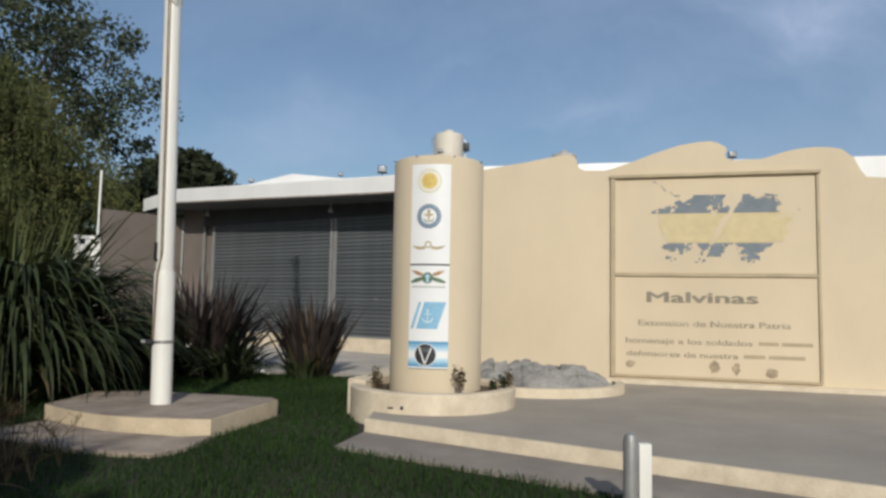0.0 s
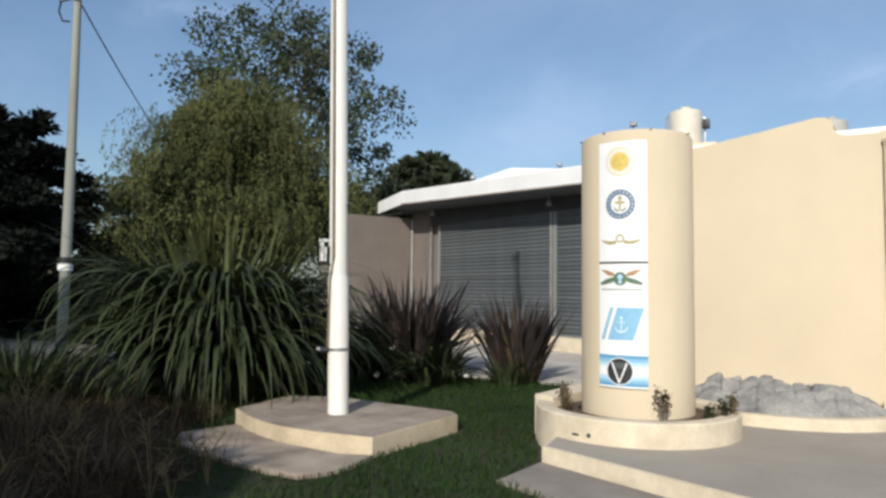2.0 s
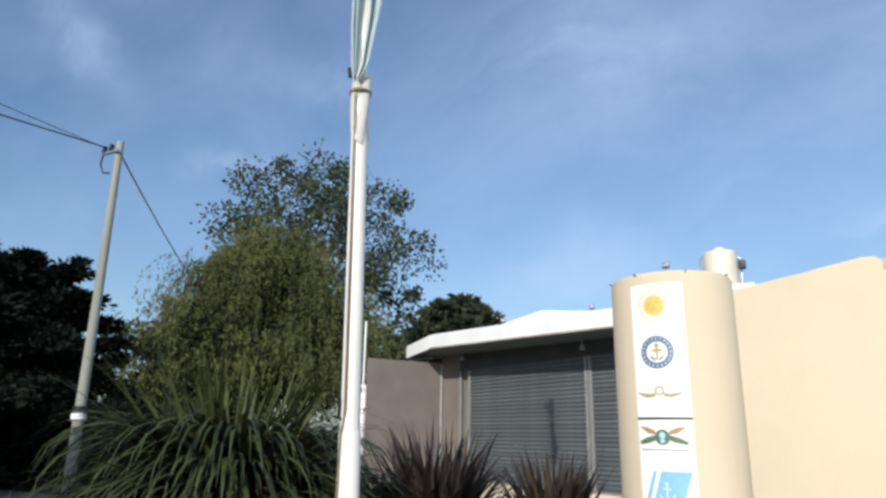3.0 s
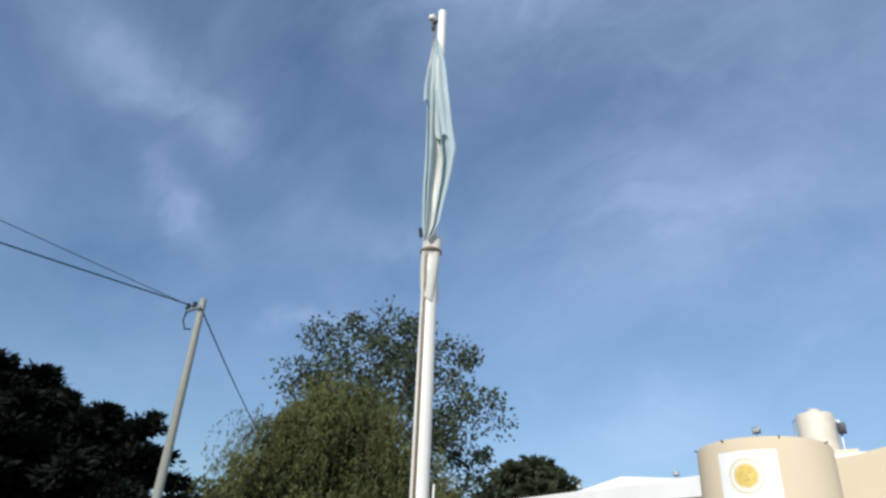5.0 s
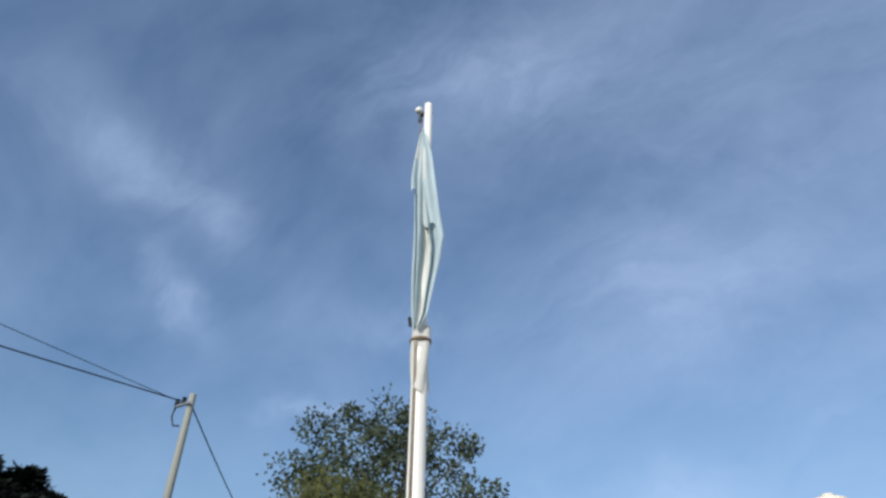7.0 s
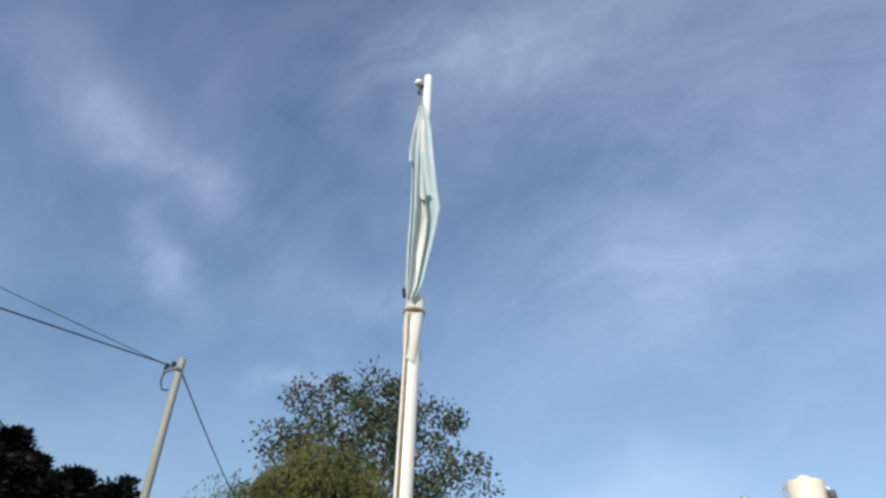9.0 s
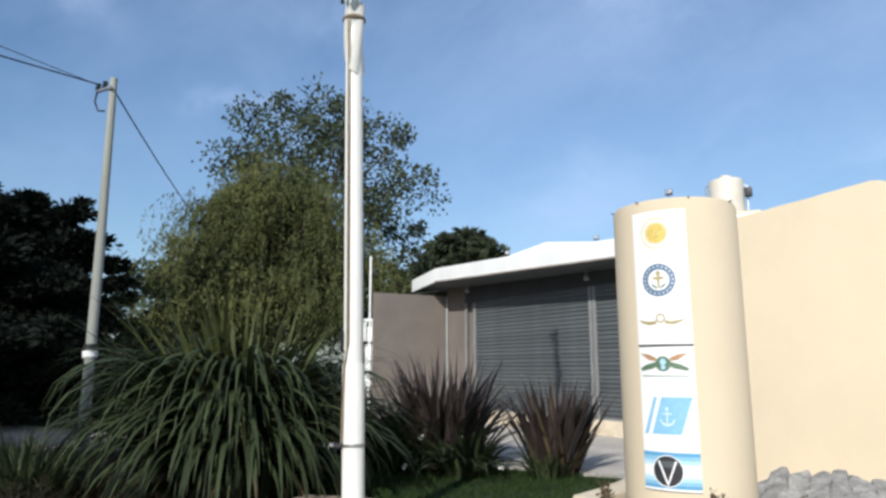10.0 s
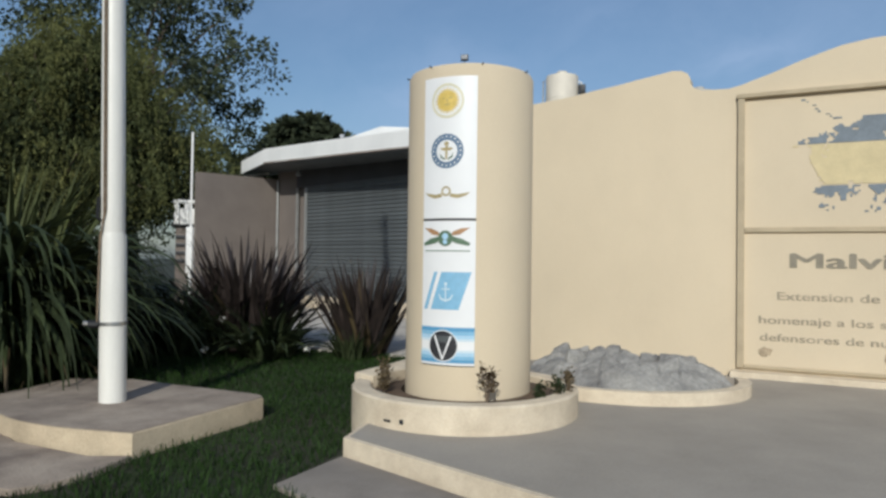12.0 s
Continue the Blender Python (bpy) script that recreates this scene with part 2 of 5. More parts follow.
LAMP_GLASS = material("lamp_lens", (0.35, 0.36, 0.38), 0.15, vary=0.05, scale=8, fine=60, bump=0.0)
GOLD = material("emblem_gold", (0.70, 0.52, 0.14), 0.4, vary=0.15, scale=20, fine=90, bump=0.0)
OCHRE = material("emblem_ochre", (0.42, 0.34, 0.17), 0.4, vary=0.2, scale=20, fine=90, bump=0.0)
PALE_GOLD = material("emblem_pale_gold", (0.70, 0.66, 0.48), 0.4, vary=0.1, scale=20, fine=90, bump=0.0)
NAVY = material("emblem_navy", (0.13, 0.20, 0.30), 0.4, vary=0.1, scale=20, fine=90, bump=0.0)
SKYBLUE = material("emblem_sky_blue", (0.25, 0.48, 0.67), 0.4, vary=0.08, scale=20, fine=90, bump=0.0)
BAND_BLUE = material("emblem_band_blue", (0.12, 0.33, 0.54), 0.4, vary=0.08, scale=20, fine=90, bump=0.0)
FAINTBLUE = material("emblem_faint_blue", (0.62, 0.73, 0.80), 0.4, vary=0.05, scale=20, fine=90, bump=0.0)
PALEBLUE = material("emblem_pale_blue", (0.42, 0.62, 0.78), 0.4, vary=0.05, scale=20, fine=90, bump=0.0)
GREENISH = material("emblem_green", (0.12, 0.19, 0.12), 0.4, vary=0.2, scale=20, fine=90, bump=0.0)
REDDISH = material("emblem_rust", (0.42, 0.24, 0.12), 0.4, vary=0.2, scale=20, fine=90, bump=0.0)
CHAR = material("emblem_charcoal", (0.035, 0.035, 0.04), 0.4, vary=0.2, scale=20, fine=90, bump=0.0)
TANK_GREY = material("tank_shell_grey", (0.40, 0.38, 0.34), 0.6, vary=0.12, scale=3, fine=40, bump=0.1)
DRIP = material("rusty_drip_edge", (0.17, 0.125, 0.095), 0.8, vary=0.4, scale=1.5, fine=40, bump=0.2, second=(0.34, 0.31, 0.28))
# near-black grey stands for the canopy's shade on the strip above the shutters
HEAD_SHADE = material("shaded_head", (0.06, 0.062, 0.066), 0.6, 0.2, vary=0.2, scale=2, fine=40, bump=0.15)
LETTER_PALE = material("letter_paint_faded", (0.36, 0.31, 0.23), 0.85, vary=0.3, scale=5, fine=60, bump=0.1)
WEED_BROWN = material("dead_weed", (0.095, 0.070, 0.042), 0.9, vary=0.35, scale=3, fine=25, bump=0.0, island=0.45, through_light=0.15, spec=0.1)
STAIN = material("rust_stain", (0.40, 0.32, 0.22), 0.95, vary=0.4, scale=12, fine=80, bump=0.2)


# ---- helpers of this scene ----
def smooth(me, angle=0.6):
    for p in me.polygons:
        p.use_smooth = True
    me.set_sharp_from_angle(angle=angle)


def part(name, bm, mat, parent=None, label="", soft=True):
    """Links a bmesh, or a mesh, as one object under a thing or a part."""
    if isinstance(bm, bmesh.types.BMesh):
        me = bpy.data.meshes.new(name)
        bmesh.ops.recalc_face_normals(bm, faces=bm.faces)
        bm.to_mesh(me)
        bm.free()
    else:
        me = bm
    if soft:
        smooth(me)
    if mat and not me.materials:
        me.materials.append(mat)
    ob = new(name, me)
    if parent:
        ob.parent = parent
    if label:
        tagged(ob, label)
    return ob


def thing(name, x, y, z, rz=0.0):
    ob = new(name)
    ob.matrix_world = pose(x, y, z, 0, 0, rz)
    ob.empty_display_size = 0.1
    return ob


def box(sx, sy, sz, x=0.0, y=0.0, z=0.0, bevel=0.0, bm=None):
    """A box, its base centred on x, y at height z."""
    bm = bm or bmesh.new()
    m = Matrix.Translation((x, y, z + sz / 2)) @ Matrix.Diagonal((sx, sy, sz, 1))
    vs = bmesh.ops.create_cube(bm, size=1, matrix=m)["verts"]
    if bevel:
        es = list({e for v in vs for e in v.link_edges})
        bmesh.ops.bevel(bm, geom=es, offset=bevel, segments=2, affect='EDGES', profile=0.6)
    return bm


def lathe(profile, steps=40, bm=None, x=0.0, y=0.0):
    """A turned body from (radius, height) pairs."""
    bm = bm or bmesh.new()
    rings = []
    for r, z in profile:
        if r < 1e-5:
            rings.append([bm.verts.new((x, y, z))])
        else:
            rings.append([bm.verts.new((x + r * math.cos(2 * math.pi * k / steps), y + r * math.sin(2 * math.pi * k / steps), z)) for k in range(steps)])
    for a, b in zip(rings, rings[1:]):
        for k in range(steps):
            j = (k + 1) % steps
            if len(a) == 1 and len(b) == 1:
                continue
            if len(a) == 1:
                bm.faces.new((a[0], b[k], b[j]))
            elif len(b) == 1:
                bm.faces.new((a[k], a[j], b[0]))
            else:
                bm.faces.new((a[k], a[j], b[j], b[k]))
    return bm


def prism(outline, z0, z1, bm=None, bevel=0.0):
    """An upright prism over a plan outline."""
    bm = bm or bmesh.new()
    lo = [bm.verts.new((x, y, z0)) for x, y in outline]
    hi = [bm.verts.new((x, y, z1)) for x, y in outline]
    n = len(outline)
    made = [bm.faces.new(lo[::-1]), bm.faces.new(hi)]
    for k in range(n):
        j = (k + 1) % n
        made.append(bm.faces.new((lo[k], lo[j], hi[j], hi[k])))
    if bevel:
        bmesh.ops.bevel(bm, geom=[e for e in made[1].edges], offset=bevel, segments=2, affect='EDGES', profile=0.6)
    return bm


def tube(points, r, steps=8, r_end=None, bm=None):
    """A round tube along points, closed at its ends."""
    bm = bm or bmesh.new()
    pts = [Vector(p) for p in points]
    rings = []
    for i, p in enumerate(pts):
        d = (pts[min(i + 1, len(pts) - 1)] - pts[max(i - 1, 0)]).normalized()
        side = d.cross(Vector((0.3, 0.9, 0.2))).normalized()
        up = side.cross(d)
        f = i / max(1, len(pts) - 1)
        rr = r if r_end is None else r + (r_end - r) * f
        rings.append([bm.verts.new(p + (side * math.cos(2 * math.pi * k / steps) + up * math.sin(2 * math.pi * k / steps)) * rr) for k in range(steps)])
    for a, b in zip(rings, rings[1:]):
        for k in range(steps):
            j = (k + 1) % steps
            bm.faces.new((a[k], a[j], b[j], b[k]))
    bm.faces.new(rings[0][::-1])
    bm.faces.new(rings[-1])
    return bm


def sheet_mesh(name, verts, quads):
    """A mesh from arrays of corners and four-cornered faces."""
    me = bpy.data.meshes.new(name)
    verts, quads = np.asarray(verts, dtype=np.float32), np.asarray(quads, dtype=np.int32)
    me.vertices.add(len(verts))
    me.vertices.foreach_set("co", verts.ravel())
    me.loops.add(quads.size)
    me.loops.foreach_set("vertex_index", quads.ravel())
    me.polygons.add(len(quads))
    me.polygons.foreach_set("loop_start", np.arange(len(quads), dtype=np.int32) * quads.shape[1])
    me.update(calc_edges=True)
    me.validate()
    return me


def leaf_mesh(name, centres, size, seed, long=1.6, droop=0.0, flat=0.0):
    """Many small leaf blades of four corners at the centres, turned at random."""
    rng = np.random.default_rng(seed)
    n = len(centres)
    a = rng.normal(size=(n, 3))
    a[:, 2] = a[:, 2] * (1 - flat) - droop
    a /= np.linalg.norm(a, axis=1)[:, None]
    b = np.cross(a, rng.normal(size=(n, 3)))
    b /= np.linalg.norm(b, axis=1)[:, None]
    s = size * rng.uniform(0.6, 1.35, (n, 1))
    a, b = a * s * long / 2, b * s / 2
    v = np.stack([centres - a, centres + b - a * 0.1, centres + a, centres - b - a * 0.1], 1).reshape(-1, 3)
    return sheet_mesh(name, v, np.arange(4 * n).reshape(-1, 4))


def blade_mesh(name, roots, heading, length, rise, width, arc, seed, segs=6, twist=0.0, bend=1.3):
    """Strap leaves that rise from their roots and arch over. heading: radians; rise: first slope from level, radians; arc: how far they bend down."""
    rng = np.random.default_rng(seed)
    n = len(roots)
    out = np.stack([np.cos(heading), np.sin(heading), np.zeros(n)], 1)
    side = np.stack([-np.sin(heading), np.cos(heading), np.zeros(n)], 1)
    side = side + rng.normal(size=(n, 3)) * twist
    side /= np.linalg.norm(side, axis=1)[:, None]
    p = np.array(roots, float)
    rows = []
    for k in range(segs + 1):
        f = k / segs
        wk = width * (0.75 + 0.5 * f if f < 0.5 else 2.0 * (1 - f)) * 0.5
        wk = np.maximum(wk, 0.0015)
        rows.append(np.stack([p - side * wk[:, None], p + side * wk[:, None]], 1))
        ang = rise - arc * f ** bend
        step = length / segs
        p = p + (out * np.cos(ang)[:, None] + np.array([0, 0, 1]) * np.sin(ang)[:, None]) * step[:, None]
    v = np.stack(rows, 1).reshape(n, -1, 3)
    per = 2 * (segs + 1)
    quad = np.array([[2 * k, 2 * k + 1, 2 * k + 3, 2 * k + 2] for k in range(segs)])
    q = (quad[None] + np.arange(n)[:, None, None] * per).reshape(-1, 4)
    return sheet_mesh(name, v.reshape(-1, 3), q)


def mural_point(s, out, z):
    """A place on the mural wall: s metres along it, out metres in front of it, at height z."""
    s, z = 1.04 * s, max(0.0, 1.336 + 1.04 * (z - 1.336))
    return Vector((WALL0.x + s * WALL_D.x + out * WALL_N.x, WALL0.y + s * WALL_D.y + out * WALL_N.y, z))


def face_point(s, out, z):
    """A place on the shop front: s metres along it towards the taupe wall, out metres in front of it, at height z."""
    return Vector((FRONT0.x + s * FRONT_D.x + out * FRONT_N.x, FRONT0.y + s * FRONT_D.y + out * FRONT_N.y, z))


def along(fn, s0, s1, o0, o1, z0, z1, bm=None):
    """A straight block laid along one of the walls."""
    bm = bm or bmesh.new()
    c = [bm.verts.new(fn(s, o, z)) for z in (z0, z1) for s, o in ((s0, o0), (s1, o0), (s1, o1), (s0, o1))]
    for f in ((3, 2, 1, 0), (4, 5, 6, 7), (0, 1, 5, 4), (1, 2, 6, 5), (2, 3, 7, 6), (3, 0, 4, 7)):
        bm.faces.new([c[i] for i in f])
    return bm


def to_centre(ob):
    """Puts the object's origin at the middle of the base of its mesh."""
    me = ob.data
    co = np.empty(len(me.vertices) * 3, dtype=np.float32)
    me.vertices.foreach_get("co", co)
    co = co.reshape(-1, 3)
    c = (co.min(0) + co.max(0)) / 2
    c[2] = co[:, 2].min()
    co -= c
    me.vertices.foreach_set("co", co.ravel())
    me.update()
    ob.location = ob.location + Vector(c.tolist())
    return ob


# ---- the plan ----
WALL0 = Vector((2.15, 11.99))                      # foot of the mural's corner
WALL_D = Vector((math.cos(radians(-10)), math.sin(radians(-10))))
WALL_N = Vector((WALL_D.y, -WALL_D.x))
FRONT0 = Vector((-4.09, 19.19))                    # foot of the post between the two shutters
FRONT_D = Vector((-0.881, 0.474))
FRONT_N = Vector((-0.474, -0.881))
COLUMN = Vector((-0.38, 9.2))
POLE = Vector((-3.275, 8.25))
LEAN = Matrix.Rotation(radians(-1.15), 4, Vector((-0.25, 0.97, 0)))   # the pole leans a little

# ---- ground ----
bm = bmesh.new()
bmesh.ops.create_grid(bm, x_segments=2, y_segments=2, size=1500)
ground = part("ground", bm, LAWN_SOIL)
tagged(ground, "dark grassy ground that reaches the horizon", "ground", kind="structure")

road = part("road", prism([(-60, 7.2), (-14.5, 11.0), (-10.5, 11.6), (-13.0, 14.0), (-60, 17)], 0.0, 0.02), ROAD)
tagged(road, "pale sandy road in patchy sunlight beyond the plants", "road", kind="structure")

# yard of pale concrete before the shop front
yard = part("pavement_yard", prism([(-9.0, 13.6), (-1.3, 12.9), (-1.3, 19), (-10.6, 24)], 0.0, 0.03), YARD_CONCRETE)
tagged(yard, "pale concrete yard in front of the shutters", "pavement", kind="structure")

# raised patio with its cream riser, and the flush path before it
PATIO_LINE = [(-0.97, 7.95), (1.41, 6.75), (6.5, 4.2), (9.0, 4.0), (9.0, 10.85), (-0.7, 12.45), (-1.1, 9.6)]
patio = part("patio", prism(PATIO_LINE, 0.0, 0.155, bevel=0.012), CREAM_KERB)
tagged(patio, "raised concrete patio with a cream painted riser", "patio", kind="structure")
floor_line = [(-0.93, 7.97), (1.42, 6.79), (6.52, 4.24), (8.95, 4.05), (8.95, 10.8), (-0.6, 12.4), (-1.05, 9.6)]
part("paving", prism(floor_line, 0.155, 0.160), PATIO, patio, "grey trowelled concrete paving")
path = part("path", prism([(-1.1, 7.22), (1.1, 6.07), (6.0, 3.6), (6.5, 4.15), (1.39, 6.72), (-0.97, 7.93)], 0.0, 0.03, bevel=0.01), CONCRETE)
tagged(path, "flush grey concrete path along the patio", "path", kind="structure")

# ---- the mural wall with its wavy top ----
crest = [(-2.85, 3.42), (-2.4, 3.46), (-1.98, 3.50), (-1.68, 3.55), (-1.36, 3.59), (-1.2, 3.62), (-0.87, 3.67), (-0.75, 3.69), (-0.65, 3.68), (-0.58, 3.64), (-0.55, 3.58),
         (-0.555, 3.52), (-0.50, 3.46), (-0.42, 3.43), (-0.14, 3.42), (0.0, 3.45), (0.1, 3.485), (0.29, 3.545), (0.59, 3.655), (0.78, 3.715), (0.96, 3.77), (1.23, 3.81), (1.4, 3.815),
         (1.5, 3.79), (1.6, 3.73), (1.635, 3.68), (1.60, 3.61), (1.62, 3.55), (1.73, 3.515), (2.12, 3.526), (2.42, 3.62), (2.6, 3.655), (2.8, 3.67), (3.0, 3.66), (3.15, 3.627),
         (3.3, 3.50), (3.38, 3.32), (3.45, 3.22), (3.7, 3.20), (6.5, 3.20)]
bm = bmesh.new()
front = [bm.verts.new(mural_point(s, 0, z)) for s, z in crest]
back = [bm.verts.new(mural_point(s, -0.25, z)) for s, z in crest]
foot_f = [bm.verts.new(mural_point(s, 0, 0)) for s, z in (crest[0], crest[-1])]
foot_b = [bm.verts.new(mural_point(s, -0.25, 0)) for s, z in (crest[0], crest[-1])]
bm.faces.new([foot_f[0], *front, foot_f[1]])
bm.faces.new([foot_b[0], *back, foot_b[1]])
for a in range(len(crest) - 1):
    bm.faces.new((front[a], front[a + 1], back[a + 1], back[a]))
bm.faces.new((foot_f[0], front[0], back[0], foot_b[0]))
bm.faces.new((foot_f[1], front[-1], back[-1], foot_b[1]))
wall = part("wall_mural", bm, CREAM, soft=False)
tagged(wall, "cream rendered wall with a wavy top edge", "wall", kind="structure")

# side of the building, back to the shop front, and its hidden roof
p0, p1 = mural_point(-2.85, -0.25, 0), face_point(-3.3, 0, 0)
wall = part("wall_side", prism([(p0.x, p0.y), (p0.x + 0.25, p0.y), (p1.x + 0.25, p1.y), (p1.x, p1.y)], 0, 3.3), CREAM)
tagged(wall, "cream rendered side wall of the building", "wall", kind="structure")
roof = part("roof_flat", prism([(-0.5, 12.8), (7.0, 11.5), (9.0, 27.0), (-3.5, 27.0), (-1.4, 17.9)], 3.1, 3.3), WHITE)
tagged(roof, "flat white roof behind the wavy wall", "roof", kind="structure")

par = part("wall_parapet", prism([(-1.3, 19.5), (11.0, 18.95), (11.02, 19.2), (-1.28, 19.75)], 3.302, 5.06), WHITE)
for v in par.data.vertices:
    if v.co.z > 4 and v.co.x > 4:
        v.co.z += 0.24
tagged(par, "white parapet of the hall behind the wavy wall", "wall", kind="structure")

# low cream kerb at the foot of the wall
kerb = part("kerb_wall", along(mural_point, -0.1, 6.4, 0.003, 0.16, 0.158, 0.27), CREAM_KERB)
tagged(kerb, "low cream kerb along the wall's foot", "kerb", kind="structure")


# ---- the mural ----
mural = new("mural")
mural.matrix_world = pose(*mural_point(0, 0, 0))


def on_mural(name, bm, mat, label=""):
    for v in bm.verts:
        s, z, out = v.co
        v.co = mural_point(s, out, z) - mural.matrix_world.translation
    return part(name, bm, mat, mural, label, soft=False)


def bar(s0, s1, z0, z1, out=0.03, bm=None):
    bm = bm or bmesh.new()
    m = Matrix.Translation(((s0 + s1) / 2, (z0 + z1) / 2, out / 2)) @ Matrix.Diagonal((s1 - s0, z1 - z0, out, 1))
    vs = bmesh.ops.create_cube(bm, size=1, matrix=m)["verts"]
    bmesh.ops.bevel(bm, geom=list({e for v in vs for e in v.link_edges}), offset=0.004, segments=1, affect='EDGES')
    return bm


on_mural("frame_bar", bar(-0.05, 2.86, 3.287, 3.335, 0.06), FRAME_PAINT, "raised tan moulding")
on_mural("frame_bar", bar(-0.04, 0.03, 0.30, 3.284, 0.05), FRAME_PAINT)
on_mural("frame_bar", bar(2.805, 2.845, 0.30, 3.284, 0.03), FRAME_PAINT)
on_mural("frame_bar", bar(0.033, 2.802, 0.30, 0.335, 0.04), FRAME_PAINT)
on_mural("frame_bar", bar(0.033, 2.802, 1.795, 1.85, 0.03), FRAME_PAINT)


def island_field(s, z):
    """Above zero on the two ragged islands of the map."""
    w = 1.0 - math.hypot((s - 1.22) / 0.50, (z - 2.55 - 0.1 * (s - 1.2)) / 0.50)
    e = 1.0 - math.hypot((s - 1.95) / 0.52, (z - 2.55 - 0.15 * (s - 1.9)) / 0.47)
    channel = abs((s - 1.55) - 0.55 * (z - 2.55)) * 9 - 0.35
    n = noise.fractal(Vector((s * 3.1, z * 3.1, 4.0)), 0.6, 2.1, 5)
    return min(max(w, e), channel) + 0.55 * n - 0.06


def map_band(name, z0, z1, mat, label, trim=0.0):
    bm = bmesh.new()
    cell = 0.018
    made = {}
    for i in range(int(2.2 / cell)):
        for j in range(int((z1 - z0) / cell)):
            s, z = 0.45 + i * cell, z0 + j * cell
            if island_field(s + cell / 2, z + cell / 2) > trim:
                q = []
                for a, b in ((i, j), (i + 1, j), (i + 1, j + 1), (i, j + 1)):
                    if (a, b) not in made:
                        made[a, b] = bm.verts.new((0.45 + a * cell, z0 + b * cell, 0.006))
                    q.append(made[a, b])
                bm.faces.new(q)
    return on_mural(name, bm, mat, label)


map_band("map_band", 2.74, 3.02, MAP_BLUE, "faded grey-blue band of the painted island map")
map_band("map_band", 2.30, 2.735, MAP_SAND, "pale sand band of the painted island map")
map_band("map_band", 2.00, 2.295, MAP_BLUE, "faded grey-blue band of the painted island map")
rng = random.Random(5)
for k in range(9):
    s, z = 0.58 + k * 0.045 + rng.uniform(-0.02, 0.02), 3.20 - k * 0.028 + rng.uniform(-0.02, 0.02)
    on_mural("islet", bar(s, s + rng.uniform(0.02, 0.05), z, z + rng.uniform(0.008, 0.02), 0.006), MAP_BLUE)


def words(text, s, z, height, width, mat, bold=()):
    """Painted words in the built-in font, fitted to a height and a width."""
    cu = bpy.data.curves.new("words", 'FONT')
    cu.body, cu.size = text, 1.0
    tmp = new("words", cu)
    dg = bpy.context.evaluated_depsgraph_get()
    me = bpy.data.meshes.new_from_object(tmp.evaluated_get(dg))
    bpy.data.objects.remove(tmp)
    bpy.data.curves.remove(cu)
    bm = bmesh.new()
    bm.from_mesh(me)
    bpy.data.meshes.remove(me)
    xs, ys = [v.co.x for v in bm.verts], [v.co.y for v in bm.verts]
    x0, x1, y1 = min(xs), max(xs), max(ys)
    for v in bm.verts:
        v.co = (s + (v.co.x - x0) / (x1 - x0) * width, z + v.co.y / y1 * height, 0.006)
    # one piece for each letter: islands that stand over one another belong together
    left = set(bm.faces)
    groups = []
    while left:
        todo, isle = [left.pop()], []
        while todo:
            f = todo.pop()
            isle.append(f)
            for v in f.verts:
                for g in v.link_faces:
                    if g in left:
                        left.remove(g)
                        todo.append(g)
        a, b = min(v.co.x for f in isle for v in f.verts), max(v.co.x for f in isle for v in f.verts)
        groups.append([a, b, [[tuple(v.co) for v in f.verts] for f in isle]])
    groups.sort(key=lambda g: g[0])
    merged = []
    for g in groups:
        if merged and g[0] < merged[-1][1] - 0.3 * min(g[1] - g[0], merged[-1][1] - merged[-1][0]):
            merged[-1] = [merged[-1][0], max(g[1], merged[-1][1]), merged[-1][2] + g[2]]
        else:
            merged.append(g)
    bm.free()
    for a, b, polys in merged:
        lb, seen = bmesh.new(), {}
        for poly in polys:
            vs = []
            for co in poly:
                if co not in seen:
                    seen[co] = lb.verts.new(co)
                vs.append(seen[co])
            if len(set(vs)) > 2 and not lb.faces.get(vs):
                lb.faces.new(vs)
        for k, (ds, dz) in enumerate(bold):
            twin = bmesh.ops.duplicate(lb, geom=[f for f in lb.faces if all(abs(v.co.z - 0.006) < 1e-6 for v in f.verts)])["geom"]
            for v in twin:
                if isinstance(v, bmesh.types.BMVert):
                    v.co += Vector((ds, dz, -0.0004 * (k + 1)))
        on_mural("letter", lb, mat)


words("Malvinas", 0.48, 1.41, 0.150, 1.52, LETTER, ((0.014, 0.0), (0.026, 0.0), (0.013, 0.007)))
words("Extension de Nuestra Patria", 0.36, 1.06, 0.085, 2.08, LETTER_PALE, ((0.006, 0.0),))
words("homenaje a los soldados", 0.18, 0.80, 0.08, 1.75, LETTER_PALE, ((0.006, 0.0),))
words("defensores de nuestra", 0.19, 0.61, 0.08, 1.55, LETTER_PALE, ((0.006, 0.0),))
for s0, s1, z0 in ((2.02, 2.28, 0.815), (2.32, 2.72, 0.815), (1.82, 2.10, 0.625), (2.15, 2.62, 0.625)):
    on_mural("writing_bar", bar(s0, s1, z0, z0 + 0.05, 0.006), FRAME_PAINT)
for s, z, w, h in ((0.25, 0.43, 0.16, 0.12), (1.42, 0.38, 0.17, 0.2), (1.72, 0.38, 0.12, 0.18), (2.18, 0.36, 0.2, 0.14)):
    bm = bmesh.new()
    ring = [bm.verts.new((s + w / 2 * math.cos(a) * rng.uniform(0.6, 1.1), z + h / 2 + h / 2 * math.sin(a) * rng.uniform(0.6, 1.1), 0.007)) for a in (2 * math.pi * k / 18 for k in range(18))]
    bm.faces.new(ring)
    on_mural("wall_stain", bm, STAIN, "dull brown weathered patch")
tagged(mural, "framed wall mural with an island map and painted words", "mural")

